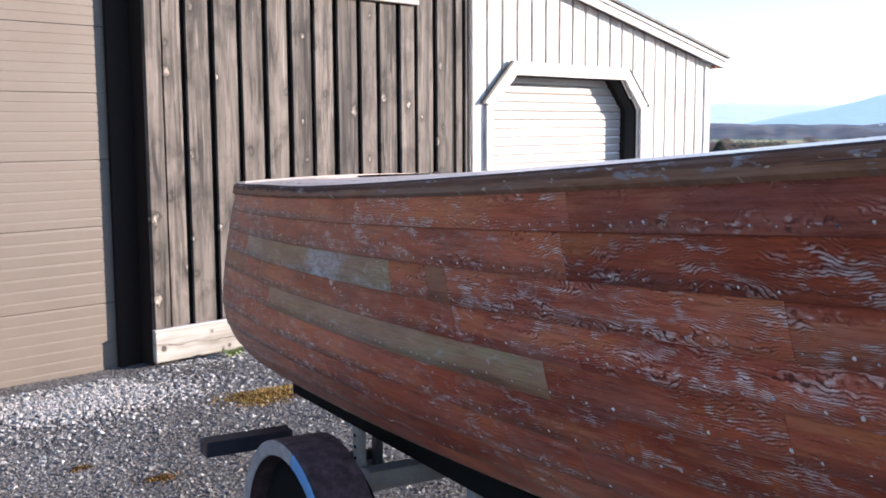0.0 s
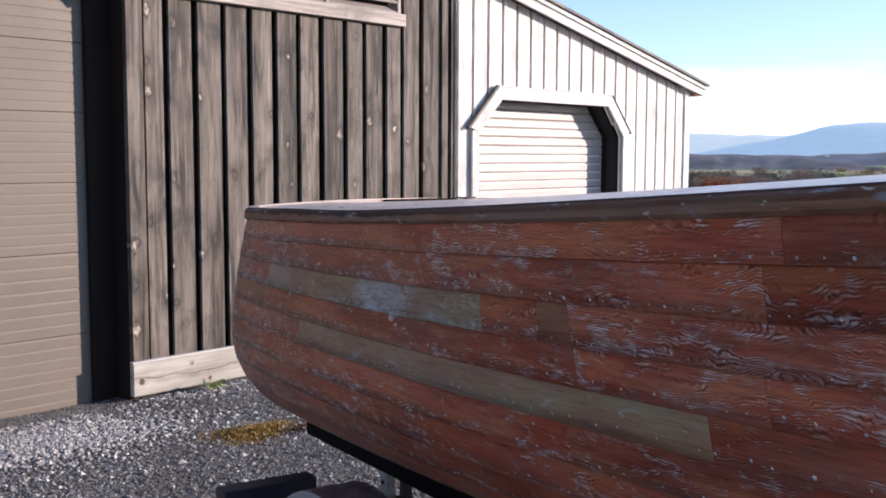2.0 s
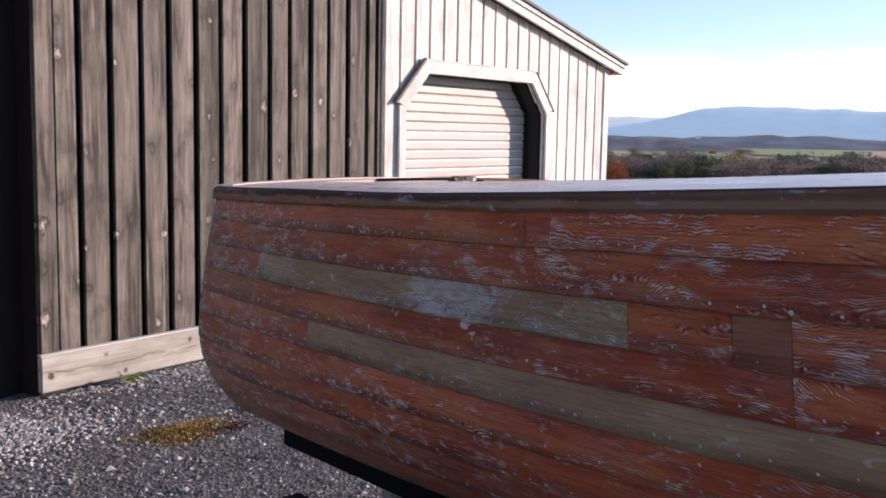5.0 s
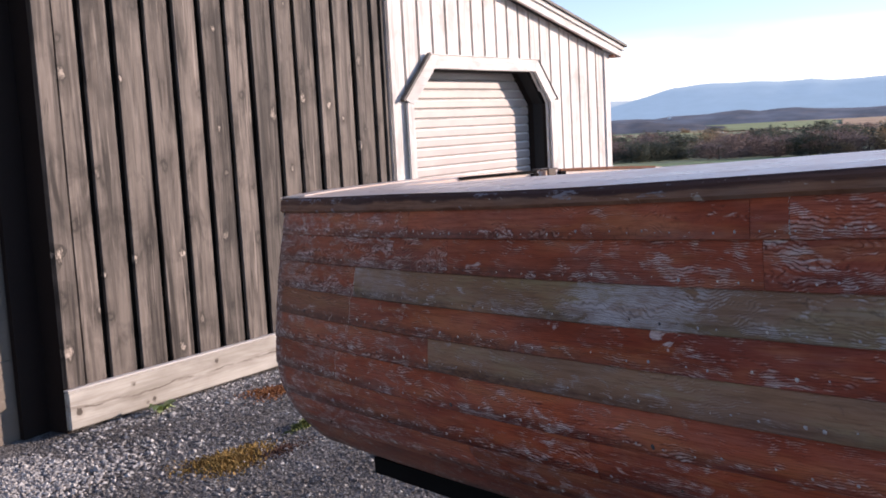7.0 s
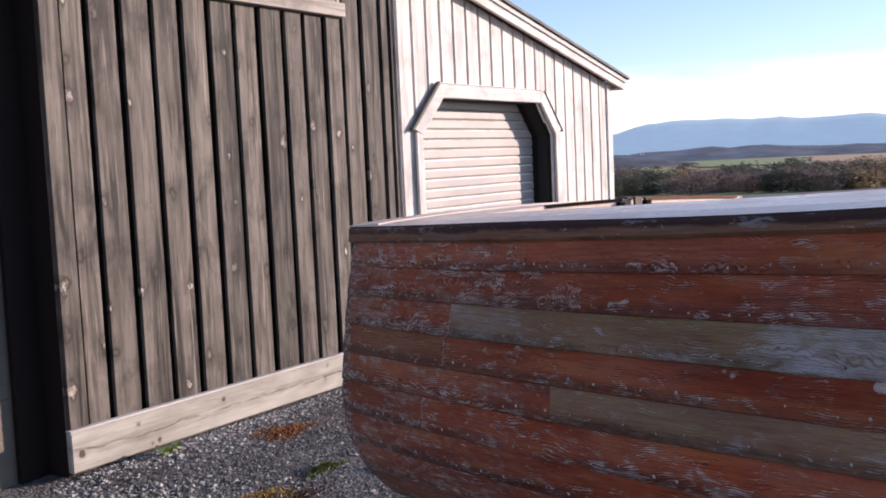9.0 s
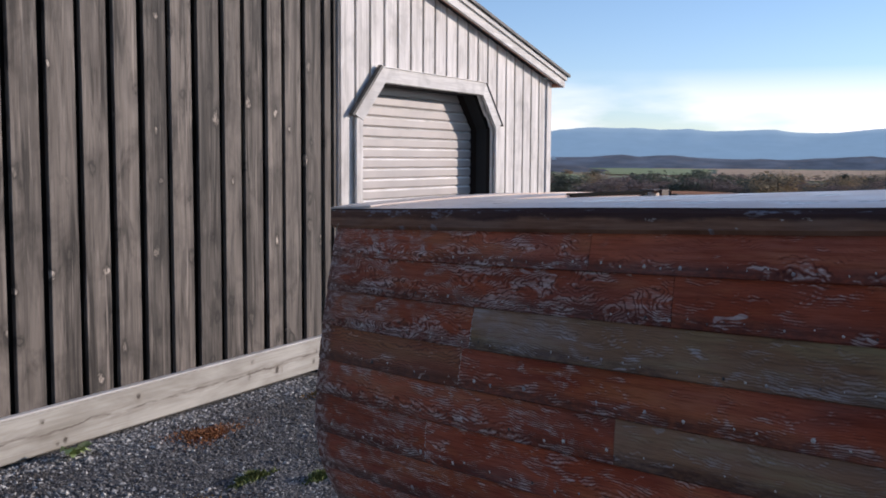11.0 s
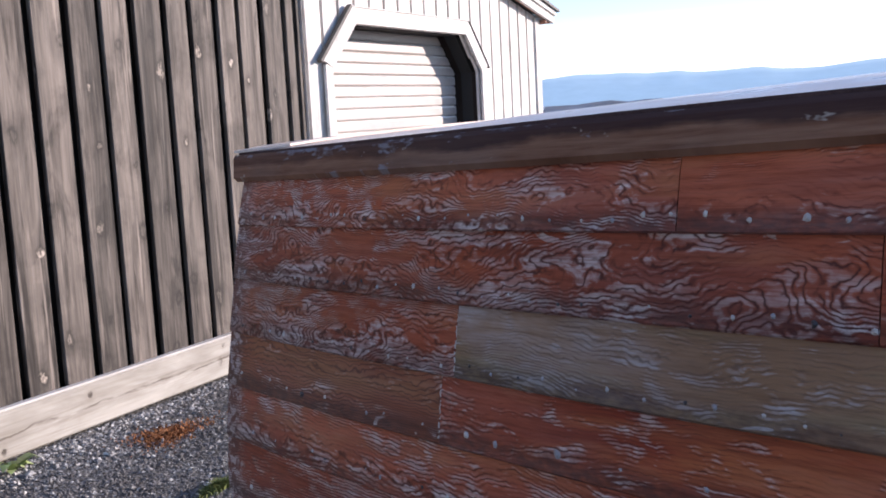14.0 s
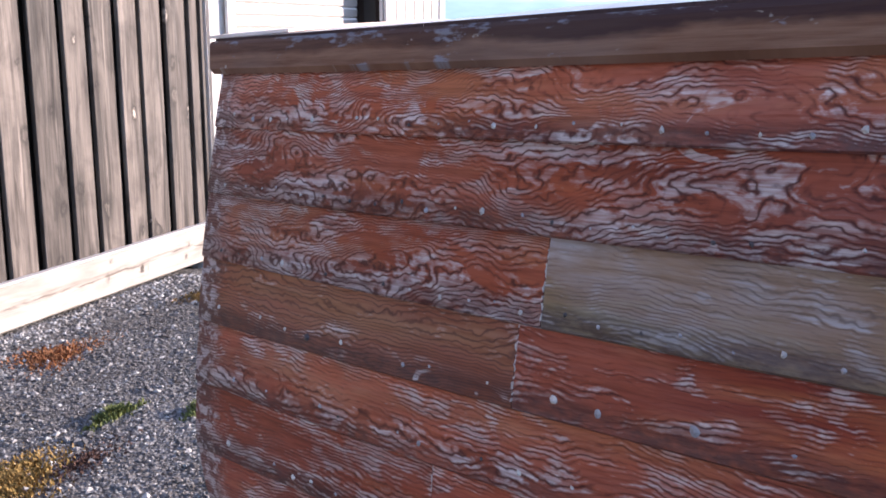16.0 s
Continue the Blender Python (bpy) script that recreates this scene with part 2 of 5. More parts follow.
def hull_paint(name, deep, warm, residue, amount, line=1.0, spot=None, swirl=1.0, bare=0.14, chalk=0.13, dusty=None):
    """Worn varnish over rotary-cut wood: pale old paint left in the hollows between wavy growth rings."""
    m = Mat(name, 0.5, spec=0.28)
    sh = m.rand_shift(53.0)
    uv = m.node("ShaderNodeUVMap", 0, (("uv_map", "girth"),))
    edge = m.node("ShaderNodeUVMap", 0, (("uv_map", "edge"),))
    es, ek = m.node("ShaderNodeSeparateXYZ", 0, (), Vector=edge), m.node("ShaderNodeSeparateXYZ", 1, (), Vector=edge)
    co = m.add(uv, sh)

    def at(sx, sy):
        return m.node("ShaderNodeMapping", 0, (), Vector=co, Scale=(sx, sy, 1.0))
    vy = m.node("ShaderNodeSeparateXYZ", 1, (), Vector=uv)
    field = m.noise(at(2.8, 9.0), 1.0, 2.0, 0.5, 0.3)
    wig = m.noise(at(34.0, 46.0), 1.0, 2.0, 0.55)
    wig2 = m.noise(at(110.0, 110.0), 1.0, 2.0, 0.5)
    phase = m.math("ADD", m.math("MULTIPLY", vy, 1550.0), m.math("MULTIPLY", field, 300.0 * swirl))
    phase = m.math("ADD", phase, m.math("ADD", m.math("MULTIPLY", wig, 24.0 * (0.4 + 0.6 * swirl)), m.math("MULTIPLY", wig2, 4.5)))
    wave = m.span(m.math("SINE", phase, 0), -1, 1)
    fibre = m.noise(at(11.0, 210.0), 1.0, 4, 0.65, 0.2)
    fine = m.noise(at(26.0, 330.0), 1.0, 3, 0.6)
    blot = m.noise(at(19.0, 48.0), 1.0, 5, 0.64, 0.7)
    grit = m.noise(at(60.0, 150.0), 1.0, 3, 0.65)
    env = m.noise(at(1.7, 5.0), 1.0, 2, 0.5)
    tone = m.noise(at(2.2, 9.0), 1.0, 6, 0.62, 0.3)
    hue = m.noise(at(3.1, 17.0), 1.0, 4, 0.6)
    # bare wood under thin varnish
    col = m.mix(m.span(tone, 0.34, 0.66), deep, warm)
    col = m.mix(m.span(hue, 0.50, 0.64, 0.0, 0.7), col, (warm[0] * 0.95, warm[1] * 1.35, warm[2] * 1.25))
    col = m.mix(m.span(hue, 0.44, 0.32, 0.0, 0.5), col, tuple(c * 0.55 for c in deep))
    col = m.mix(m.span(fibre, 0.48, 0.72, 0.0, 0.5), col, tuple(c * 0.42 for c in deep))
    # dark, broken band along the nails at each plank's lower edge
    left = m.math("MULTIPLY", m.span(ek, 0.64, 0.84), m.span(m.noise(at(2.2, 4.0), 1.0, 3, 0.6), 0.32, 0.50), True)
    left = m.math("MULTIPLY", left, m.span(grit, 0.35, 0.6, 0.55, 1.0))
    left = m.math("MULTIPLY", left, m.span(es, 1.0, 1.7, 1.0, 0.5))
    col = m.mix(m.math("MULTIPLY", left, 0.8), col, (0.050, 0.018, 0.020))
    # a thin grey film of chalked paint over wide parts
    film = m.math("MULTIPLY", m.span(m.noise(at(2.6, 8.0), 1.0, 5, 0.65, 0.4), 0.40, 0.66, 0.0, chalk), m.span(fibre, 0.4, 0.65, 1.0, 0.3))
    if dusty:      # one stretch chalked over more thickly
        thick = m.math("MULTIPLY", m.math("MULTIPLY", m.span(es, dusty[1], dusty[0]), m.span(ek, 0.9, 0.3)), m.span(m.noise(at(9.0, 26.0), 1.0, 4, 0.6, 0.5), 0.36, 0.62), True)
        col = m.mix(m.math("MULTIPLY", thick, m.span(fibre, 0.4, 0.65, 0.7, 0.3)), col, dusty[2])
    col = m.mix(film, col, tuple(c * 0.72 for c in residue))
    # old paint: solid in the middle of a patch, only between the rings at its edge
    thr = m.math("SUBTRACT", m.span(env, 0.35, 0.65, 0.635 - amount, 0.535 - amount), m.span(es, 0.15, 1.0, 0.055, 0.0))
    thr = m.math("SUBTRACT", thr, m.math("MULTIPLY", m.span(ek, 0.55, 0.75), m.span(ek, 0.97, 0.85, 0.0, 0.03)))
    if spot:      # one stretch where much of the old paint is left
        keep = m.math("MULTIPLY", m.span(es, spot[0] - 0.05, spot[0] + 0.06), m.span(es, spot[1] + 0.1, spot[1] - 0.06))
        thr = m.math("SUBTRACT", thr, m.math("MULTIPLY", keep, 0.30))
        col = m.mix(m.math("MULTIPLY", m.math("MULTIPLY", keep, m.span(blot, 0.38, 0.54)), m.span(fibre, 0.4, 0.65, 0.9, 0.5), True), col, residue)
    level = m.math("SUBTRACT", blot, thr)
    val = m.math("ADD", level, m.math("ADD", m.math("MULTIPLY", m.math("SUBTRACT", 0.42, wave), 0.10), m.math("MULTIPLY", m.math("SUBTRACT", grit, 0.5), 0.14)))
    mask = m.math("MULTIPLY", m.span(val, -0.03, 0.08), m.span(fibre, 0.42, 0.60, 1.0, 0.3), True)
    mask = m.math("MULTIPLY", mask, m.span(m.noise(at(6.0, 18.0), 1.0, 4, 0.6), 0.36, 0.54, 0.5, 1.0))
    mask = m.math("MULTIPLY", mask, m.span(m.noise(at(34.0, 90.0), 1.0, 3, 0.6, 0.5), 0.40, 0.52, 0.4, 1.0))
    chip = m.span(m.math("ADD", m.noise(at(17.0, 44.0), 1.0, 3, 0.5, 0.8), m.math("MULTIPLY", amount, 0.3)), 0.695, 0.72)
    mask = m.math("MAXIMUM", mask, m.math("MULTIPLY", chip, m.span(grit, 0.35, 0.6, 0.4, 0.85)))
    end = m.span(m.math("ADD", es, m.math("MULTIPLY", m.math("SUBTRACT", blot, 0.5), 0.10)), 0.078, 0.058)      # battered plank ends at the stern
    col = m.mix(m.math("MULTIPLY", end, 0.6), col, (0.10, 0.06, 0.058))
    stern = m.math("MULTIPLY", end, m.span(m.noise(at(75.0, 85.0), 1.0, 3, 0.65), 0.48, 0.56), True)
    mask = m.math("MAXIMUM", m.math("MULTIPLY", mask, m.span(end, 0.0, 1.0, 1.0, 0.3)), m.math("MULTIPLY", stern, 0.75))
    tint = m.mix(m.span(m.noise(at(14.0, 40.0), 1.0, 3, 0.6), 0.4, 0.62), residue, (residue[0] * 0.78, residue[1] * 0.72, residue[2] * 0.68))
    col = m.mix(m.math("MULTIPLY", mask, 0.86), col, tint)
    # dark growth rings, clearest where the paint was
    zone = m.span(level, -0.13, 0.02, bare, 0.9)
    dark = m.math("MULTIPLY", m.math("MULTIPLY", m.math("POWER", wave, 4.5), zone), line)
    col = m.mix(dark, col, (deep[0] * 0.28, deep[1] * 0.42, deep[2] * 0.75))
    col = m.mix(m.span(fine, 0.55, 0.8, 0.0, 0.35), col, tuple(c * 0.45 for c in deep))
    n = m.nt.nodes.new("ShaderNodeVectorMath")
    n.operation = "SCALE"
    m.put(n.inputs[0], col)
    m.put(n.inputs["Scale"], m.span(m.rand(), 0, 1, 0.84, 1.18))
    m.bump(m.math("ADD", m.math("MULTIPLY", dark, -0.5), m.math("MULTIPLY", fibre, 0.7)), 0.35, 0.002)
    return m.done(n.outputs[0], m.span(mask, 0, 1, 0.42, 0.62))


def rail_paint(name):
    """Brown rubbing strip, darker along its upper edge, with chips of blue-grey paint."""
    m = Mat(name, 0.75, spec=0.2)
    uv = m.add(m.node("ShaderNodeUVMap", 0, (("uv_map", "girth"),)), m.rand_shift(19.0))
    ek = m.node("ShaderNodeSeparateXYZ", 1, (), Vector=m.node("ShaderNodeUVMap", 0, (("uv_map", "edge"),)))

    def at(sx, sy):
        return m.node("ShaderNodeMapping", 0, (), Vector=uv, Scale=(sx, sy, 1.0))
    fibre = m.noise(at(9.0, 160.0), 1.0, 5, 0.65, 0.3)
    wob = m.noise(at(9.0, 30.0), 1.0, 4, 0.6)
    col = m.mix(m.span(fibre, 0.35, 0.65), (0.20, 0.088, 0.052), (0.35, 0.18, 0.115))
    col = m.mix(m.span(m.noise(at(3.0, 8.0), 1.0, 4), 0.5, 0.65, 0, 0.7), col, (0.25, 0.165, 0.13))
    # dark upper band: dark paint, plus the deck edge's shade put into the colour
    top = m.span(m.math("ADD", ek, m.math("MULTIPLY", m.math("SUBTRACT", wob, 0.5), 0.7)), 0.58, 0.74)
    es = m.node("ShaderNodeSeparateXYZ", 0, (), Vector=m.node("ShaderNodeUVMap", 0, (("uv_map", "edge"),)))
    top = m.math("MULTIPLY", top, m.span(es, 1.5, 2.2, 1.0, 0.5))
    col = m.mix(m.math("MULTIPLY", top, m.span(es, 0.1, 0.6, 0.45, 0.85)), col, (0.048, 0.024, 0.027))
    keep = m.math("MAXIMUM", m.math("MULTIPLY", m.span(es, 2.62, 2.72), m.span(es, 3.0, 2.9)), m.math("MULTIPLY", m.span(es, 0.12, 0.2), m.span(es, 0.55, 0.42)))
    chips = m.span(m.math("ADD", m.math("ADD", m.noise(at(9.0, 26.0), 1.0, 5, 0.65), m.math("MULTIPLY", ek, 0.06)), m.math("MULTIPLY", keep, 0.06)), 0.625, 0.66)
    chips = m.math("MULTIPLY", chips, m.span(m.noise(at(40.0, 90.0), 1.0, 3), 0.36, 0.5))
    col = m.mix(m.math("MULTIPLY", chips, 0.85), col, (0.30, 0.285, 0.31))
    nicks = m.span(m.noise(at(28.0, 60.0), 1.0, 3, 0.6), 0.66, 0.70)
    col = m.mix(nicks, col, (0.5, 0.42, 0.36))
    m.bump(m.math("ADD", fibre, m.math("MULTIPLY", chips, 0.4)), 0.4, 0.002)
    return m.done(col)


def deck_wood(name):
    """Bare, sun-bleached deck planks: warm cream with faint long grain."""
    m = Mat(name, 0.25, spec=0.3)
    sh = m.rand_shift(23.0)
    grain = m.noise(m.coords("Object", (90.0, 3.0, 90.0), sh), 1.0, 4, 0.6, 0.3)
    cloud = m.noise(m.coords("Object", (5.0, 1.5, 5.0), sh), 1.0, 4, 0.6)
    wear = m.noise(m.coords("Object", (24.0, 9.0, 24.0), sh), 1.0, 4, 0.6)
    col = m.mix(m.span(cloud, 0.35, 0.65), (0.82, 0.64, 0.53), (0.92, 0.78, 0.68))
    col = m.mix(m.span(grain, 0.5, 0.75, 0.0, 0.3), col, (0.55, 0.40, 0.31))
    col = m.mix(m.span(wear, 0.60, 0.72, 0.0, 0.35), col, (0.60, 0.47, 0.40))
    m.bump(grain, 0.05, 0.002)
    return m.done(col, m.span(wear, 0.3, 0.7, 0.24, 0.42))


def plain(name, color, rough=0.6, metal=0.0, vary=0.25, scale=6.0, spec=0.5, bump=0.15):
    m = Mat(name, rough, metal, spec)
    c = m.coords("Object")
    a, b = m.noise(c, scale, 5, 0.6), m.noise(c, scale * 12, 3, 0.6)
    f = m.math("ADD", m.math("MULTIPLY", a, 0.7), m.math("MULTIPLY", b, 0.3))
    col = m.mix(m.span(f, 0.3, 0.7), tuple(x * (1 - vary) for x in color), tuple(min(1, x * (1 + vary)) for x in color))
    m.bump(b, bump, 0.002)
    return m.done(col, m.span(a, 0.3, 0.7, rough - 0.1, min(1, rough + 0.1)))


M_barn = weathered_wood("barn_wood", (0.026, 0.0205, 0.017), (0.176, 0.147, 0.125), (0.46, 0.385, 0.32), rough=0.70, spec=0.35, knots=0.95, share=0.5, lines=0.26, wear=1.3, ksize=1.3, uneven=0.34)
M_annex = weathered_wood("pale_wood", (0.60, 0.565, 0.53), (0.84, 0.80, 0.765), (0.4, 0.34, 0.29), knots=0.25, uneven=0.06)
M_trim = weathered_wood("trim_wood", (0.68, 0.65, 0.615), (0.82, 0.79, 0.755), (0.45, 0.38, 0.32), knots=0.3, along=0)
M_base = skirt_wood("skirt_wood")
M_sill = weathered_wood("louvre_wood", (0.24, 0.20, 0.175), (0.46, 0.41, 0.37), (0.4, 0.3, 0.2), knots=0.5, along=0)
DEEP, WARM, LILAC = (0.270, 0.040, 0.020), (0.585, 0.124, 0.052), (0.82, 0.715, 0.685)
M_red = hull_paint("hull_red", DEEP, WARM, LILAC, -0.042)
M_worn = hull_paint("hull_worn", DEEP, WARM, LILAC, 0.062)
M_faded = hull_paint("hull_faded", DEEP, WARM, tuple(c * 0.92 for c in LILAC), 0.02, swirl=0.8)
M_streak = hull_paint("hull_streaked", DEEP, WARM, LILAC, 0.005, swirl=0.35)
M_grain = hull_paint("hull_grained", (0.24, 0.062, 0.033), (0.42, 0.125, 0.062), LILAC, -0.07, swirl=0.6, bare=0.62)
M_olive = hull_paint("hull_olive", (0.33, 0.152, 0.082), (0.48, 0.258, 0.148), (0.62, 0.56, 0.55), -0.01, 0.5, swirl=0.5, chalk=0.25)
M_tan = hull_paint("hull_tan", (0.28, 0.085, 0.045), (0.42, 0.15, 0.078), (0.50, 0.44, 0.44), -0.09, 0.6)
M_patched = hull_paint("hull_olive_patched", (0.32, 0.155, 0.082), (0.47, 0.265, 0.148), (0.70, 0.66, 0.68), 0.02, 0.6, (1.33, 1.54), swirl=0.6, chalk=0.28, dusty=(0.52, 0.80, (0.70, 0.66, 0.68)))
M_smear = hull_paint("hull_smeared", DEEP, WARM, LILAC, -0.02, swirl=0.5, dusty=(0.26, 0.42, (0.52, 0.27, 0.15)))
M_rail = rail_paint("rail_brown")
M_deck = deck_wood("deck_wood")
M_edge = plain("deck_edge_dark", (0.085, 0.048, 0.045), 0.75, vary=0.5, scale=25, spec=0.2)
M_nail = plain("nail_filler", (0.60, 0.53, 0.48), 0.7, vary=0.4, scale=40)
M_nail_grey = plain("nail_filler_grey", (0.40, 0.36, 0.36), 0.6, vary=0.4, scale=40)
M_nail_dark = plain("nail_head_dark", (0.10, 0.085, 0.085), 0.5, 0.4, vary=0.5, scale=60)
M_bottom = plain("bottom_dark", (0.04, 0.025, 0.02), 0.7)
M_door = plain("door_beige", (0.158, 0.128, 0.104), 0.5, vary=0.08, scale=2, spec=0.3)
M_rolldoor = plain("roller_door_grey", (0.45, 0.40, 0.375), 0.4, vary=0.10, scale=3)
M_roof = plain("roof_dark", (0.06, 0.055, 0.05), 0.6)
M_soffit = plain("soffit_red", (0.45, 0.2, 0.13), 0.6)
# for sheets behind gaps and slats: the shade there is put into the colour
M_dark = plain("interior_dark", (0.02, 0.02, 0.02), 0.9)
M_galv = plain("galvanised", (0.32, 0.32, 0.32), 0.55, 0.3, 0.25)
M_frame = plain("trailer_black", (0.03, 0.035, 0.05), 0.5, 0.2, 0.3)
M_rust = plain("fender_rust", (0.12, 0.07, 0.072), 0.8, 0.1, 0.95, 30, bump=1.0)
M_blue = plain("fender_blue_edge", (0.10, 0.31, 0.58), 0.5, 0.0, 0.3, 20)
M_greyrim = plain("fender_grey_edge", (0.34, 0.30, 0.29), 0.7, 0.0, 0.4, 20)
M_tyre = plain("tyre", (0.009, 0.009, 0.009), 0.95, spec=0.1)
M_brass = plain("latch_metal", (0.10, 0.07, 0.05), 0.6, 0.0)
M_pole = plain("pole_dark", (0.05, 0.055, 0.06), 0.5, 0.4)


# ---- mesh helpers ----
def link_mesh(name, verts, faces, mat, parent=None, label="", uv=None):
    me = bpy.data.meshes.new(name)
    me.from_pydata([tuple(v) for v in verts], [], faces)
    if parent is not None:
        bm = bmesh.new()
        bm.from_mesh(me)
        bmesh.ops.recalc_face_normals(bm, faces=bm.faces)
        bm.to_mesh(me)
        bm.free()
    me.materials.append(mat)
    if uv is not None:
        lay, lay2 = me.uv_layers.new(name="girth"), me.uv_layers.new(name="edge")
        for lp in me.loops:
            u = uv[lp.vertex_index]
            lay.data[lp.index].uv = u[:2]
            lay2.data[lp.index].uv = (u[0], u[2])
    me.update()
    ob = new(name, me)
    if parent is not None:
        ob.parent = parent
    if label:
        tagged(ob, label)
    return ob


def part(name, bm, mat, parent=None, label="", smooth=False):
    me = bpy.data.meshes.new(name)
    bmesh.ops.recalc_face_normals(bm, faces=bm.faces)
    bm.to_mesh(me)
    bm.free()
    me.materials.append(mat)
    if smooth:
        for p in me.polygons:
            p.use_smooth = True
    ob = new(name, me)
    if parent is not None:
        ob.parent = parent
    if label:
        tagged(ob, label)
    return ob


def box_bm(x0, x1, y0, y1, z0, z1, bevel=0.0, bm=None):
    bm = bm or bmesh.new()
    g = bmesh.ops.create_cube(bm, size=1.0)
    bmesh.ops.scale(bm, vec=(x1 - x0, y1 - y0, z1 - z0), verts=g["verts"])
    bmesh.ops.translate(bm, vec=((x0 + x1) / 2, (y0 + y1) / 2, (z0 + z1) / 2), verts=g["verts"])
    if bevel > 0:
        es = {e for v in g["verts"] for e in v.link_edges}
        bmesh.ops.bevel(bm, geom=list(es), offset=bevel, segments=1, affect="EDGES")
    return bm


def boxp(name, x0, x1, y0, y1, z0, z1, mat, parent=None, label="", bevel=0.0):
    """A bevelled box, its origin at its own middle so that grain and tone differ from piece to piece."""
    cx, cy, cz = (x0 + x1) / 2, (y0 + y1) / 2, (z0 + z1) / 2
    ob = part(name, box_bm(x0 - cx, x1 - cx, y0 - cy, y1 - cy, z0 - cz, z1 - cz, bevel), mat, parent, label)
    ob.location = (cx, cy, cz)
    return ob


def prism(name, poly, y0, y1, mat, parent=None, label=""):
    """A flat polygon in x and z, drawn out from y0 to y1."""
    bm = bmesh.new()
    a = [bm.verts.new((x, y0, z)) for x, z in poly]
    b = [bm.verts.new((x, y1, z)) for x, z in poly]
    bm.faces.new(a)
    bm.faces.new(list(reversed(b)))
    for i in range(len(poly)):
        j = (i + 1) % len(poly)
        bm.faces.new((a[j], a[i], b[i], b[j]))
    return part(name, bm, mat, parent, label)


def tube_bm(p, q, r0, r1, n=10, bm=None):
    bm = bm or bmesh.new()
    p, q = Vector(p), Vector(q)
    m = (q - p).to_track_quat("Z", "Y").to_matrix().to_4x4()
    m.translation = (p + q) / 2
    bmesh.ops.create_cone(bm, cap_ends=True, segments=n, radius1=r0, radius2=r1, depth=(q - p).length, matrix=m)
    return bm


def empty(name, m=None, label="", category="", group="", kind=""):
    ob = new(name)
    if m is not None:
        ob.matrix_world = m
    return tagged(ob, label, category, group, kind)


# ---- ground and distance ----
def ground_height(x, y):
    """Level yard, then a slope down to the wide valley."""
    r = max(0.0, math.hypot(x - 2, y - 2) - 14.0)
    away = 0.5 + 0.5 * math.tanh((x * 0.9 - y * 0.25 - 6.0) / 12.0)
    drop = 9.0 * (1 - math.exp(-r / 150.0)) + 17.0 * (1 - math.exp(-r / 1300.0))
    z = -drop * (0.15 + 0.85 * away)
    near = max(0.0, 1.0 - r / 8.0)
    z += 0.012 * noise.noise((x * 0.9, y * 0.9, 3.1)) * near
    dip = max(0.0, 1 - abs(y - 6.4) / 0.9) * max(0.0, min(1.0, (-0.5 - x) / 0.3))
    low = max(0.0, 1 - abs(y - 6.3) / 0.55) * max(0.0, min(1.0, (x - 2.0) / 0.35))
    return z - 0.035 * dip - 0.07 * low


def gravel_material():
    m = Mat("gravel", 0.85, spec=0.3)
    c = m.coords("Object")
    v1 = m.node("ShaderNodeTexVoronoi", "Distance", (("feature", "F1"),), Vector=c, Scale=60.0)
    vc = m.node("ShaderNodeTexVoronoi", "Color", (("feature", "F1"),), Vector=c, Scale=60.0)
    bw = m.node("ShaderNodeRGBToBW", 0, (), Color=vc)
    fine = m.noise(c, 160, 3)
    big = m.noise(c, 0.8, 4)
    brown = m.noise(c, 2.1, 4)
    col = m.mix(m.span(bw, 0.15, 0.8), (0.105, 0.102, 0.10), (0.37, 0.355, 0.34))
    col = m.mix(m.span(bw, 0.72, 0.8), col, (0.42, 0.41, 0.39))
    # dark gaps between stones: their shade put into the colour
    col = m.mix(m.span(v1, 0.35, 0.75, 0, 0.65), col, (0.04, 0.038, 0.036))
    col = m.mix(m.span(brown, 0.6, 0.75, 0, 0.4), col, (0.11, 0.085, 0.06))
    col = m.mix(m.span(big, 0.35, 0.65, 0.6, 0.0), col, (0.07, 0.068, 0.066))
    # beyond the yard: meadow
    pos = m.node("ShaderNodeSeparateXYZ", 2, (), Vector=c)
    far = m.span(pos, -0.6, -2.2)
    fields = m.node("ShaderNodeTexVoronoi", "Color", (("feature", "F1"),), Vector=m.coords("Object", (0.0035, 0.0028, 0.0)), Scale=1.0, Randomness=0.85)
    fb = m.node("ShaderNodeSeparateColor", 0, (), Color=fields)
    meadow = m.mix(m.span(fb, 0.30, 0.31), (0.22, 0.30, 0.13), (0.34, 0.36, 0.19))
    meadow = m.mix(m.span(fb, 0.50, 0.51), meadow, (0.56, 0.39, 0.24))
    meadow = m.mix(m.span(fb, 0.74, 0.75), meadow, (0.10, 0.10, 0.08))
    meadow = m.mix(m.span(m.noise(c, 0.02, 5), 0.45, 0.7, 0, 0.4), meadow, (0.12, 0.13, 0.09))
    col = m.mix(far, col, meadow)
    m.bump(m.math("SUBTRACT", m.math("MULTIPLY", fine, 0.3), v1), 0.9, 0.012)
    return m.done(col)


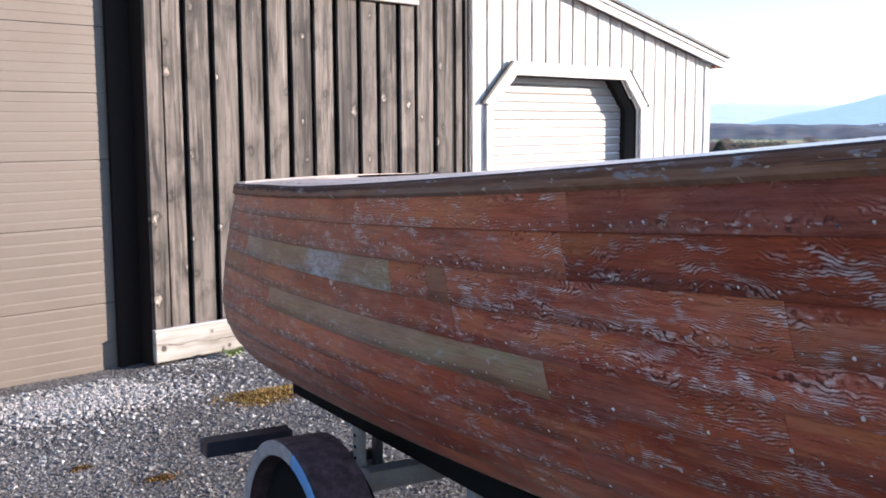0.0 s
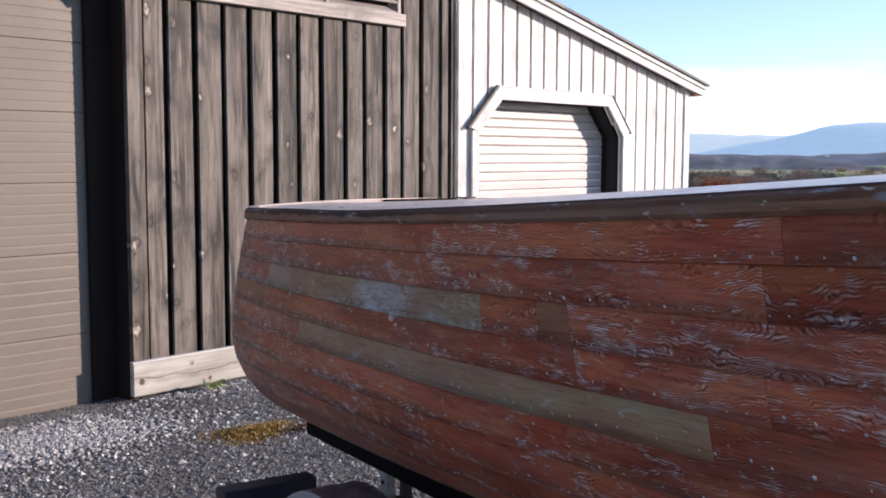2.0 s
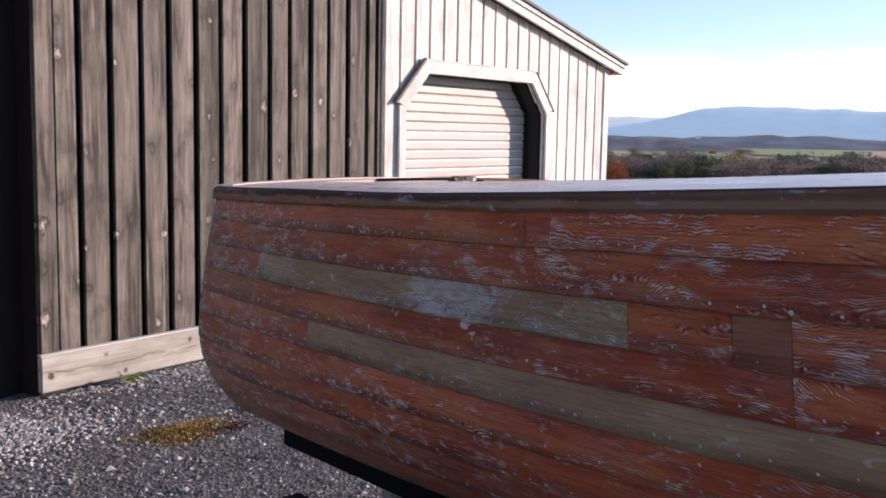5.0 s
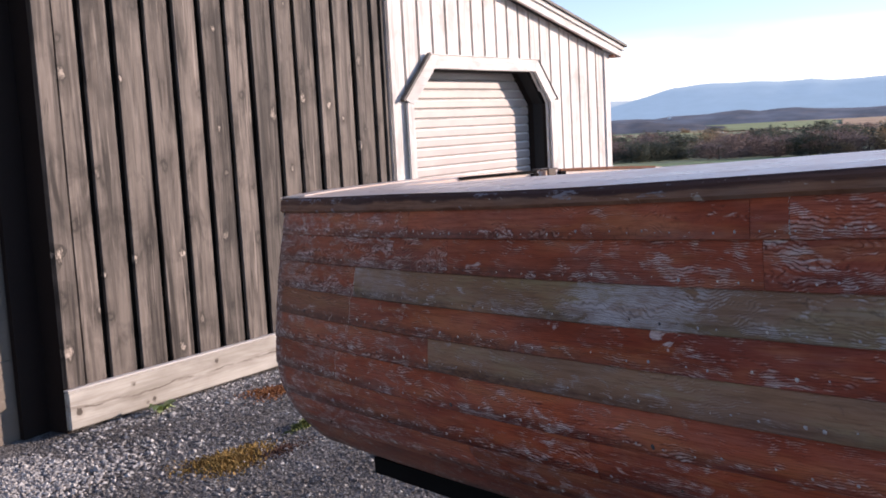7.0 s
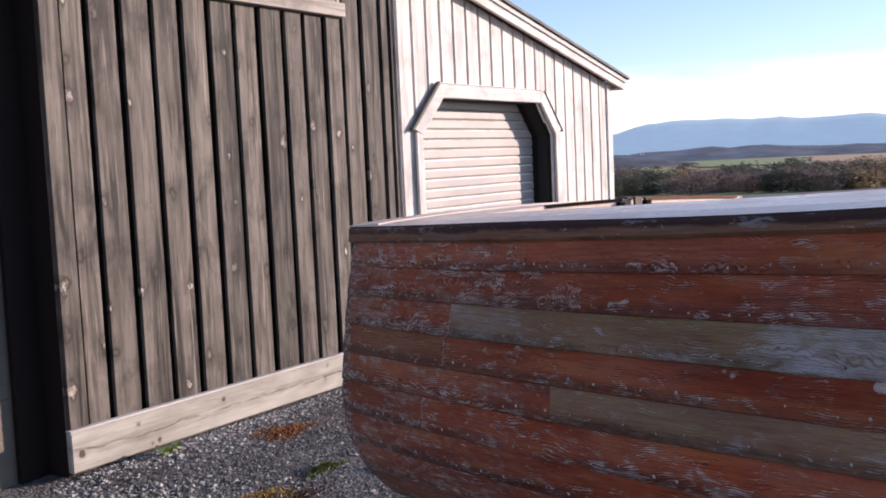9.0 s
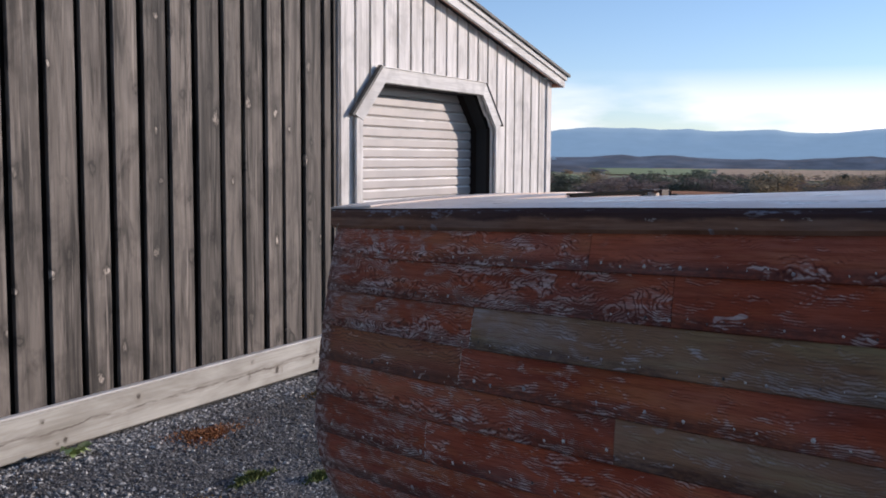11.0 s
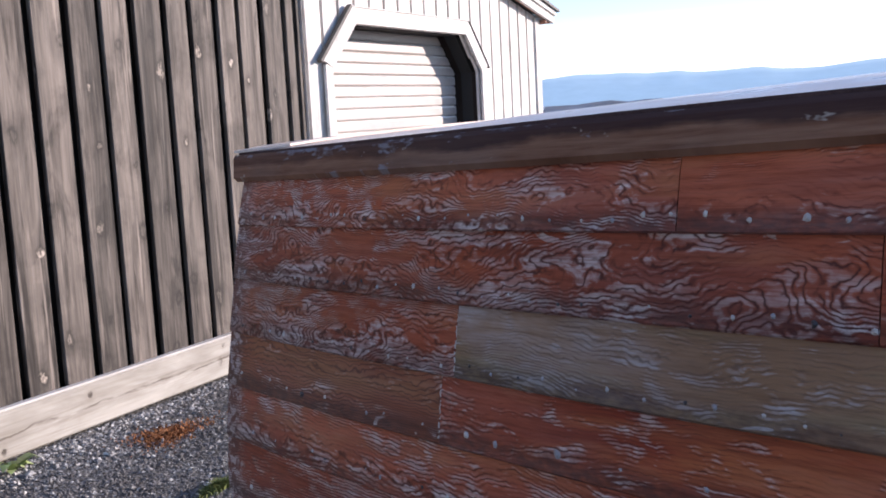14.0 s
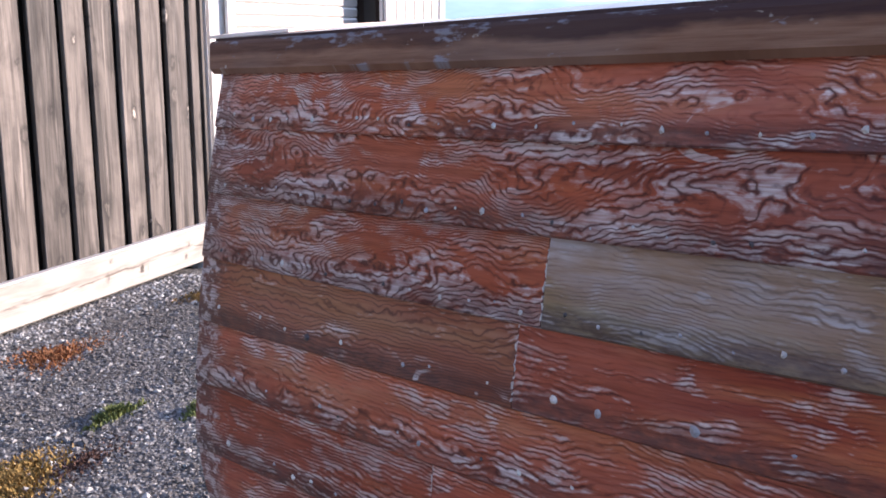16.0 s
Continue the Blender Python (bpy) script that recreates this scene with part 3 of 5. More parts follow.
def build_ground():
    # one sheet, fine in the yard and wider towards the horizon
    def ticks(mid):
        t = [0.0]
        step = 0.35
        while t[-1] < 4900:
            t.append(t[-1] + step)
            if t[-1] > 7:
                step *= 1.17
        return [mid - v for v in reversed(t[1:])] + [mid + v for v in t]
    xs, ys = ticks(-1.0), ticks(4.0)
    vs = [(x, y, ground_height(x, y)) for y in ys for x in xs]
    n = len(xs)
    fs = [(j * n + i, j * n + i + 1, (j + 1) * n + i + 1, (j + 1) * n + i) for j in range(len(ys) - 1) for i in range(n - 1)]
    ob = link_mesh("ground", vs, fs, gravel_material())
    for p in ob.data.polygons:
        p.use_smooth = True
    tagged(ob, "grey crushed gravel yard falling away to valley fields", "ground", kind="structure")


def build_stones():
    """Loose stones of the gravel, one mesh."""
    rng = np.random.default_rng(5)
    m = Mat("stone", 0.85, spec=0.3)
    r = m.node("ShaderNodeNewGeometry", "Random Per Island")
    col = m.mix(m.span(r, 0.0, 0.85), (0.045, 0.044, 0.046), (0.42, 0.408, 0.398))
    col = m.mix(m.span(r, 0.87, 0.92), col, (0.68, 0.70, 0.67))
    col = m.mix(m.noise(m.coords("Object"), 70, 3), col, m.mix(0.5, col, (0.1, 0.1, 0.1)))
    col = m.mix(m.span(m.noise(m.coords("Object"), 1.3, 5, 0.6), 0.38, 0.60, 0.72, 0.0), col, (0.105, 0.09, 0.08))
    mat = m.done(col)
    p = Mat("pale_stone", 0.8, spec=0.3)
    tone = p.mix(p.span(p.node("ShaderNodeNewGeometry", "Random Per Island"), 0.0, 1.0), (0.22, 0.21, 0.20), (0.66, 0.64, 0.61))
    pale = p.done(p.mix(p.span(p.noise(p.coords("Object"), 90, 3), 0.45, 0.7, 0.0, 0.5), tone, (0.22, 0.2, 0.18)))
    many, loose, drip, heap = 190000, 1700, 1200, 3600     # all over, single larger ones, along the skirting, at the barn's corner
    px = np.concatenate([rng.uniform(-3.2, 2.6, many + loose), rng.uniform(-1.2, 2.4, drip), rng.normal(-1.35, 0.36, heap)])
    py = np.concatenate([rng.uniform(2.6, 6.26, many + loose), 6.24 - np.abs(rng.normal(0, 0.16, drip)), np.minimum(6.24, rng.normal(5.75, 0.24, heap))])
    size = np.concatenate([np.clip(rng.lognormal(math.log(0.0037), 0.50, many), 0.0022, 0.018), np.clip(rng.lognormal(math.log(0.010), 0.4, loose), 0.006, 0.024),
                           rng.uniform(0.005, 0.014, drip), rng.uniform(0.007, 0.018, heap)])
    count = len(px)
    base = np.array([(1, 0, 0), (-1, 0, 0), (0, 1, 0), (0, -1, 0), (0, 0, 1), (0, 0, -1)], float)
    tris = np.array([(0, 2, 4), (2, 1, 4), (1, 3, 4), (3, 0, 4), (2, 0, 5), (1, 2, 5), (3, 1, 5), (0, 3, 5)])
    vv = base[None] * rng.uniform(0.65, 1.25, (count, 6, 1)) + rng.normal(0, 0.18, (count, 6, 3))
    ang = rng.uniform(0, 6.28, count)
    ca, sa = np.cos(ang)[:, None], np.sin(ang)[:, None]
    x = vv[:, :, 0] * ca - vv[:, :, 1] * sa
    y = vv[:, :, 0] * sa + vv[:, :, 1] * ca
    z = vv[:, :, 2] * 0.62
    gz = np.array([ground_height(a, b) for a, b in zip(px, py)])
    P = np.stack([px[:, None] + x * size[:, None], py[:, None] + y * size[:, None], gz[:, None] + (z + 0.25) * size[:, None]], -1).reshape(-1, 3)
    F = (tris[None] + (np.arange(count) * 6)[:, None, None]).reshape(-1, 3)
    me = bpy.data.meshes.new("gravel_stones")
    me.from_pydata(P.tolist(), [], F.tolist())
    me.materials.append(mat)
    me.materials.append(pale)
    me.polygons.foreach_set("material_index", np.repeat((np.arange(count) >= many).astype(np.int32), 8))
    tagged(new("gravel_stones", me), "loose grey and white crushed gravel stones on the yard", "gravel", kind="stuff")


def ridge(name, dist, az0, az1, base, height, seed, color, label, earth=0.0, ripple=1.0, vary=0.08, haze=(0, 0, 0)):
    """A far range of hills with thickness, seen across the valley."""
    bm = bmesh.new()
    n, rows = 220, []
    for i in range(n + 1):
        a = radians(az0 + (az1 - az0) * i / n)
        fade = min(1.0, i / 30, (n - i) / 30)
        h = height * fade * fade * (3 - 2 * fade) * (0.72 + 0.35 * noise.fractal((a * 3.2 + seed, seed, 0), 1.0, 2.0, 3) + 0.06 * ripple * noise.fractal((a * 40 + seed, seed, 5), 1.0, 2.0, 4))
        row = []
        for k, (dd, hh) in enumerate(((0.0, 0.0), (0.03, 0.45), (0.06, 0.85), (0.085, 1.0), (0.14, 0.0))):
            d = dist * (1 + dd)
            row.append(bm.verts.new((-3 + d * math.cos(a), 2 + d * math.sin(a), base + (h - 0) * hh + (0 if k in (0, 4) else 0.012 * height * noise.noise((a * 60, k * 3.1, seed))))))
        rows.append(row)
    for a, b in zip(rows, rows[1:]):
        for k in range(4):
            bm.faces.new((a[k], b[k], b[k + 1], a[k + 1]))
    m = Mat(name, 1.0, spec=0.0)
    c = m.coords("Object", (0.012, 0.012, 0.05))
    f = m.noise(c, 1.0, 5)
    brown = m.noise(m.coords("Object", (0.02, 0.02, 0.09)), 1.0, 5)
    col = m.mix(m.span(f, 0.35, 0.7), tuple(v * (1 - vary) for v in color), tuple(v * (1 + vary) for v in color))
    m.done(m.mix(m.span(brown, 0.52, 0.68, 0.0, earth), col, (0.24, 0.17, 0.13)))
    m.b.inputs["Emission Color"].default_value = (*haze, 1)      # haze of sunlit air, put in as a glow of the range itself
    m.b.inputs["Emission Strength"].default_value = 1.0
    ob = part(name, bm, m.m, smooth=True)
    tagged(ob, label, "hills", kind="structure")


def field(az0, az1, d0, d1, color, label):
    """A valley field lying on the slope of the ground."""
    vs, fs = [], []
    nu, nv = 14, 16
    for j in range(nv + 1):
        d = d0 * (d1 / d0) ** (j / nv)
        for i in range(nu + 1):
            a = radians(az0 + (az1 - az0) * i / nu + 0.4 * noise.noise((i * 0.4, j * 0.5, az0)))
            x, y = -3 + d * math.cos(a), 2 + d * math.sin(a)
            vs.append((x, y, ground_height(x, y) + 0.35 + 0.0008 * d))
    for j in range(nv):
        for i in range(nu):
            k = j * (nu + 1) + i
            fs.append((k, k + nu + 1, k + nu + 2, k + 1))
    m = Mat("field", 0.95, spec=0.1)
    f, g = m.noise(m.coords("Object"), 0.012, 5, 0.6), m.noise(m.coords("Object"), 0.35, 4, 0.6)
    c = m.mix(m.span(f, 0.35, 0.65), tuple(v * 0.82 for v in color), tuple(v * 1.15 for v in color))
    c = m.mix(m.span(g, 0.5, 0.8, 0, 0.35), c, tuple(v * 0.6 for v in color))
    ob = link_mesh("field", vs, fs, m.done(c))
    tagged(ob, label, "field", kind="structure")


build_ground()
build_stones()
field(4.0, 13.3, 950, 2450, (0.62, 0.42, 0.27), "tan stubble field in the valley")
field(13.7, 19.2, 1360, 2500, (0.36, 0.40, 0.20), "pale green field in the valley")
field(19.8, 24.5, 860, 1330, (0.40, 0.43, 0.22), "small pale green field in the valley")
field(-9.0, 3.6, 1500, 2500, (0.42, 0.42, 0.24), "straw-green field in the valley")
field(9.5, 14.0, 700, 880, (0.40, 0.33, 0.26), "dull tan field in the valley")
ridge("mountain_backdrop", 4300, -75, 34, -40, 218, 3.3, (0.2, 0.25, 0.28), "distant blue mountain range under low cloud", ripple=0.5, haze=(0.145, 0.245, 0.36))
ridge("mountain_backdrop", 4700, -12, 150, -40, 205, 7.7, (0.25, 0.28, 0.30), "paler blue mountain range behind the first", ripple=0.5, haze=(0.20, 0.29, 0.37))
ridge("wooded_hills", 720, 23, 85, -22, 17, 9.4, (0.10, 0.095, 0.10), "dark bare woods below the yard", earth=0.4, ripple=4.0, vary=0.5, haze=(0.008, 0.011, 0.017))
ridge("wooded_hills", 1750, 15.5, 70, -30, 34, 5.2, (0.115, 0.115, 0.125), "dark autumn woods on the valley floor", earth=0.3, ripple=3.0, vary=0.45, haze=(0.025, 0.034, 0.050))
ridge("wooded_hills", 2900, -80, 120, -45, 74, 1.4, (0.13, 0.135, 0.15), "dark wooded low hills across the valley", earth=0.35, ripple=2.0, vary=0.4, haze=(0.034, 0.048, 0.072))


# ---- the barn ----
WALL = 6.30          # face of the boards
WX0, WX1 = -0.57, 2.53
BATTENS = (-0.27, -0.05, 0.18, 0.40, 0.617, 0.835, 1.053, 1.287, 1.49, 1.71, 1.905, 2.127, 2.354)
LOUVRE = (-0.40, 1.855, 2.58, 3.55)


def roof_under(x):
    return 2.30 - 0.2044 * (x - 6.45)


def build_barn_wall():
    wall = empty("wall_barn", pose(0, 0, 0), "weathered grey-brown board and batten barn wall", "wall", kind="structure")
    # near-black backing, so that the gaps between boards look deep in shade
    core = prism("wall_core", [(WX0 + 0.02, -0.2), (WX1, -0.2), (WX1, roof_under(WX1)), (WX0 + 0.02, roof_under(WX0))], WALL + 0.075, WALL + 0.16, M_dark, wall, "near-black backing for the shade in the board gaps")
    cuts = [WX0 + 0.118] + list(BATTENS) + [WX1 - 0.055]
    for a, b in zip(cuts, cuts[1:]):
        top = LOUVRE[2] + 0.01 if b <= LOUVRE[1] + 0.06 else roof_under(b)
        dy = 0.004 * math.sin(a * 47)
        boxp("board", a + 0.020, b - 0.024, WALL + dy, WALL + 0.026 + dy, 0.20, top - 0.002, M_barn, wall, bevel=0.004)
    boxp("corner_board", WX1 - 0.038, WX1 - 0.012, WALL, WALL + 0.026, 0.20, roof_under(WX1), M_barn, wall, bevel=0.003)
    # opening casing beside the big door
    boxp("casing", WX0, WX0 + 0.118, WALL - 0.022, WALL + 0.02, 0.2415, 2.60, M_barn, wall, "flat casing board beside the door opening", 0.003)
    skirt = boxp("skirt_board", -0.59, 2.56, WALL - 0.045, WALL - 0.004, 0.012, 0.229, M_base, wall, "pale weathered skirting plank with dark knots", 0.009)
    # added strip: the skirting's sunlit edge highlight put in as a pale colour
    boxp("skirt_edge", -0.588, 2.558, WALL - 0.044, WALL - 0.005, 0.2295, 0.240, M_trim, wall, "pale strip for the sunlit top edge of the skirting", 0.002)
    boxp("foot_block", 2.385, 2.455, WALL - 0.03, WALL + 0.1, -0.14, 0.011, M_trim, wall, "short pale block under the skirting")


def build_louvre():
    x0, x1, z0, z1 = LOUVRE
    lou = empty("window_louvre", pose(0, 0, 0), "weathered wooden louvred vent with slanted slats", "louvre", kind="structure")
    boxp("sill", x0, x1 + 0.045, WALL - 0.05, WALL + 0.05, z0, z0 + 0.095, M_sill, lou, bevel=0.004)
    boxp("head", x0, x1 + 0.045, WALL - 0.05, WALL + 0.05, z1, z1 + 0.09, M_sill, lou, bevel=0.004)
    for x in (x0 + 0.005, 0.333, 1.071, x1 - 0.035):
        boxp("stile", x, x + 0.035, WALL - 0.035, WALL + 0.05, z0 + 0.096, z1 - 0.001, M_sill, lou, bevel=0.003)
    z = z0 + 0.13
    bays = ((x0 + 0.042, 0.331), (0.37, 1.069), (1.108, x1 - 0.037))
    while z < z1 - 0.05:
        for a, b in bays:
            ob = boxp("slat", a, b, -0.062, 0.062, -0.008, 0.008, M_sill, lou, bevel=0.002)
            ob.matrix_local = pose((a + b) / 2, WALL + 0.02, z, 32, 0, 0)
        z += 0.082
    boxp("backing", x0, x1, WALL + 0.1, WALL + 0.13, z0, z1, M_dark, lou)


# near black: the recess's shade is put into the colour of jambs and reveals
M_jamb = plain("jamb_shade_dark", (0.020, 0.013, 0.011), 0.85, spec=0.2)


def build_big_door():
    """Sectional garage door, set back in the barn wall."""
    D = 6.52
    o0, top, cut = -4.6, 3.05, 2.58
    boxp_back = (o0, WX0 + 0.1, D + 0.045, D + 0.08, -0.3, top + 0.3)
    door = empty("door_1", pose(0, 0, 0), "closed beige ribbed sectional garage door", "garage door", kind="structure")
    z = -0.05
    joints = (0.427, 0.949, 1.39, 1.827, 2.26, 2.70, 3.14)
    for zj in joints:
        n = 7
        bm = bmesh.new()
        prof = []
        h = (zj - z - 0.003) / n
        for i in range(n):
            a = z + 0.0015 + i * h
            prof += [(D - 0.0065, a), (D - 0.005, a + h * 0.74), (D - 0.0028, a + h * 0.93), (D - 0.0028, a + h * 0.985)]
        prof += [(D + 0.04, zj - 0.0015), (D + 0.04, z + 0.0015)]
        L = [bm.verts.new((o0, y, q)) for y, q in prof]
        Rr = [bm.verts.new((WX0 + 0.005, y, q)) for y, q in prof]
        bm.faces.new(L)
        bm.faces.new(list(reversed(Rr)))
        for i in range(len(prof)):
            j = (i + 1) % len(prof)
            bm.faces.new((L[j], L[i], Rr[i], Rr[j]))
        part("door_panel", bm, M_door, door)
        z = zj
    boxp("door_back", *boxp_back, M_door, door)
    boxp("bottom_seal", o0, WX0, D - 0.012, D + 0.03, -0.075, -0.047, M_tyre, door)
    jamb = empty("door_1_surround", pose(0, 0, 0), "dark shaded wooden surround of the garage door", "door frame", kind="structure")
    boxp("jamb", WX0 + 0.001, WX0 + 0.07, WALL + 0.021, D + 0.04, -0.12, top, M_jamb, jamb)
    # added board: stands in for the shade that the jamb casts on the door
    boxp("stop", WX0 - 0.165, WX0 + 0.0, D - 0.045, D - 0.008, -0.1, cut, M_jamb, jamb, "dark board added over the shaded edge of the door")
    # clipped upper corner of the opening
    prism("corner_brace", [(WX0, cut), (WX0 - 0.47, top), (WX0 + 0.0, top)], WALL + 0.01, D - 0.006, M_barn, jamb)
    prism("corner_casing", [(WX0 + 0.005, cut - 0.03), (WX0 + 0.115, cut + 0.02), (WX0 - 0.36, top + 0.11), (WX0 - 0.47, top)], WALL - 0.05, WALL + 0.008, M_sill, jamb, "pale diagonal casing")
    boxp("head_casing", o0, WX0 - 0.44, WALL - 0.045, WALL + 0.01, top, top + 0.12, M_sill, jamb)
    boxp("head_jamb", o0, WX0 - 0.3, WALL + 0.011, D + 0.06, top + 0.001, top + 0.06, M_barn, jamb)
    # the wall goes on above and beyond the door
    over = empty("wall_barn_left", pose(0, 0, 0), "weathered board wall above and beside the garage door", "wall", kind="structure")
    x = -9.0
    while x < WX0 - 0.1:
        low = top + 0.125 if x > o0 - 0.25 else 0.0
        b = min(x + 0.218, WX0 + 0.1)
        boxp("board", x, b - 0.004, WALL + 0.001, WALL + 0.026, low, roof_under(x) - 0.1, M_barn, over)
        x += 0.22
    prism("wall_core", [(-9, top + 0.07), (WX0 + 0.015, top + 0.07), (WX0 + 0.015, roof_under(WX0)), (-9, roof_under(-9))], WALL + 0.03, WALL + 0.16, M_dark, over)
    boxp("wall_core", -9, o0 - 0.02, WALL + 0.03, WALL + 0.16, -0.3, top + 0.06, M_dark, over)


AX = (2.535, 6.50)     # the pale end of the barn
ADOOR = (2.815, 5.12, 1.76, 2.06, 3.13, 4.83)   # left, right, shoulder height, top, upper corners


def build_annex():
    wall = empty("wall_annex", pose(0, 0, 0), "pale weathered board and batten wall", "wall", kind="structure")
    l, r, sh, top, ul, ur = ADOOR
    edges = [AX[0] + 0.004]
    x = 2.572
    while x < AX[1] - 0.1:
        edges.append(x)
        x += 0.2033
    edges.append(AX[1])

    def opening(x):
        """Height of the door opening at x, or none."""
        if x <= l or x >= r:
            return None
        if x < ul:
            return sh + (top - sh) * (x - l) / (ul - l)
        if x > ur:
            return sh + (top - sh) * (r - x) / (r - ur)
        return top
    for a, b in zip(edges, edges[1:]):
        cuts = sorted({a, b} | {q for q in (l, ul, ur, r) if a < q < b})
        for p, q in zip(cuts, cuts[1:]):
            mid = opening((p + q) / 2)
            lp, lq = (opening(p) or sh, opening(q) or sh) if mid else (-0.1, -0.1)
            e0, e1 = (0.016 if p == a else 0.0005), (0.019 if q == b else 0.0005)
            prism("board", [(p + e0, lp), (q - e1, lq), (q - e1, roof_under(q)), (p + e0, roof_under(p))], WALL, WALL + 0.024, M_annex, wall)
    boxp("corner_board", AX[1] - 0.09, AX[1] - 0.004, WALL - 0.02, WALL - 0.0012, 0.0, roof_under(AX[1]), M_annex, wall)
    boxp("end_wall", AX[1] - 0.003, AX[1] + 0.025, WALL - 0.019, WALL + 7, -0.3, roof_under(AX[1]), M_annex, wall)
    core = [(AX[0], -0.3), (l, -0.3), (l, sh), (ul, top), (ur, top), (r, sh), (r, -0.3), (AX[1] - 0.01, -0.3), (AX[1] - 0.01, roof_under(AX[1])), (AX[0], roof_under(AX[0]))]
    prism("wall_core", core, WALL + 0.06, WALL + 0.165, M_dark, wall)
    boxp("foot_board", 2.545, 2.725, WALL - 0.078, WALL - 0.047, -0.12, 0.186, M_trim, wall, "short white board at the foot of the corner", 0.004)
    # reveals: shade of the recess in their near-black colour
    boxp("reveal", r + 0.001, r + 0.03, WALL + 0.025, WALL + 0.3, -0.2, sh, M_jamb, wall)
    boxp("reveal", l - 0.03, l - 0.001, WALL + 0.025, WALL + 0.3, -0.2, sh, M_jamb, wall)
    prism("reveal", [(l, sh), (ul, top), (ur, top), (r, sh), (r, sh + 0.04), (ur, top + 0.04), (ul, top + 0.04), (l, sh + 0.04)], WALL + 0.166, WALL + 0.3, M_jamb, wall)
    # casing round the clipped opening
    w = 0.11
    trim = empty("door_2_surround", pose(0, 0, 0), "pale casing with clipped corners round the roller door", "door frame", kind="structure")
    y0, y1 = WALL - 0.045, WALL - 0.02
    prism("casing", [(ul, top), (ur, top), (ur + 0.05, top + w), (ul - 0.05, top + w)], y0, y1, M_trim, trim)
    prism("casing", [(l, sh), (ul, top), (ul - 0.05, top + w), (l - 0.125, sh + 0.05)], y0, y1, M_trim, trim)
    prism("casing", [(ur, top), (r, sh), (r + 0.115, sh + 0.05), (ur + 0.05, top + w)], y0, y1, M_trim, trim)
    boxp("casing", l - 0.085, l, y0 + 0.004, y1, -0.1, sh + 0.02, M_annex, trim)
    boxp("casing", r, r + 0.1, y0 + 0.004, y1, -0.1, sh + 0.03, M_annex, trim)
    # drip strips standing proud on the three upper pieces
    # left diagonal is dark: the casing's shadow on the wall put into its colour
    for p, q, thick, mat in (((l - 0.14, sh + 0.03), (ul - 0.052, top + w), 0.022, M_roof), ((ul - 0.056, top + w + 0.001), (ur + 0.056, top + w + 0.001), 0.006, M_trim), ((ur + 0.052, top + w), (r + 0.13, sh + 0.03), 0.008, M_roof)):
        d = Vector((q[0] - p[0], q[1] - p[1])).normalized()
        n = Vector((-d.y, d.x)) * thick
        prism("drip_strip", [p, q, (q[0] + n.x, q[1] + n.y), (p[0] + n.x, p[1] + n.y)], WALL - 0.055, WALL - 0.018, mat, trim)
    y = WALL + 0.24
    door = empty("door_2", pose(0, 0, 0), "closed light grey slatted roller door", "roller door", kind="structure")
    z = -0.1
    while z < top + 0.05:
        bm = bmesh.new()
        prof = [(y - 0.004, z + 0.004), (y - 0.014, z + 0.014), (y - 0.013, z + 0.066), (y - 0.004, z + 0.080), (y + 0.01, z + 0.0835), (y + 0.01, z)]
        L = [bm.verts.new((l - 0.02, a, b)) for a, b in prof]
        R2 = [bm.verts.new((r + 0.02, a, b)) for a, b in prof]
        bm.faces.new(L)
        bm.faces.new(list(reversed(R2)))
        for i in range(6):
            j = (i + 1) % 6
            bm.faces.new((L[j], L[i], R2[i], R2[j]))
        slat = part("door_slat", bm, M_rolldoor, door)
        # paler lip: the highlight on each slat's upper edge put into the colour
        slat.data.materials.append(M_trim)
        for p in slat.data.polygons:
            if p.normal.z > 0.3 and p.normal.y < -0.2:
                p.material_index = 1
        z += 0.0835


def build_roof():
    roof = empty("roof", pose(0, 0, 0), "dark low-pitched roof with pale fascia board", "roof", kind="structure")
    xe = 6.68
    y0 = WALL - 0.105

    def zt(x):
        return 2.345 - 0.2044 * (x - xe)
    prism("fascia", [(-9, zt(-9) - 0.13), (xe, zt(xe) - 0.105), (xe + 0.015, zt(xe)), (-9, zt(-9))], y0, y0 + 0.03, M_trim, roof)
    prism("fascia_strip", [(-9, zt(-9) - 0.035), (xe + 0.02, zt(xe) - 0.035), (xe + 0.02, zt(xe) + 0.006), (-9, zt(-9) + 0.006)], y0 - 0.02, y0 - 0.002, M_trim, roof)
    prism("roof_sheet", [(-9, zt(-9) + 0.008), (xe + 0.05, zt(xe) + 0.003), (xe + 0.05, zt(xe) + 0.028), (-9, zt(-9) + 0.033)], y0 - 0.045, WALL + 9, M_roof, roof)
    prism("soffit", [(-9, zt(-9) - 0.1), (xe - 0.002, zt(xe) - 0.085), (xe - 0.002, zt(xe) - 0.07), (-9, zt(-9) - 0.085)], y0 + 0.031, WALL - 0.03, M_soffit, roof)
    boxp("eave_board", AX[1] + 0.03, xe - 0.004, y0 + 0.031, WALL + 9, zt(xe) - 0.10, zt(xe) - 0.075, M_soffit, roof)
    boxp("gutter_board", xe - 0.003, xe + 0.014, y0 + 0.031, WALL + 9, zt(xe) - 0.105, zt(xe) - 0.003, M_trim, roof)


build_barn_wall()
build_louvre()
build_big_door()
build_annex()
build_roof()


# ---- the boat ----
LEN = 5.9
MID = -0.68          # centre line, from the near stern corner
STERN = 0.034         # the planking ends a little short of the deck


def sheer(s):
    return 1.386 + 0.043 * s + 0.0065 * s * s


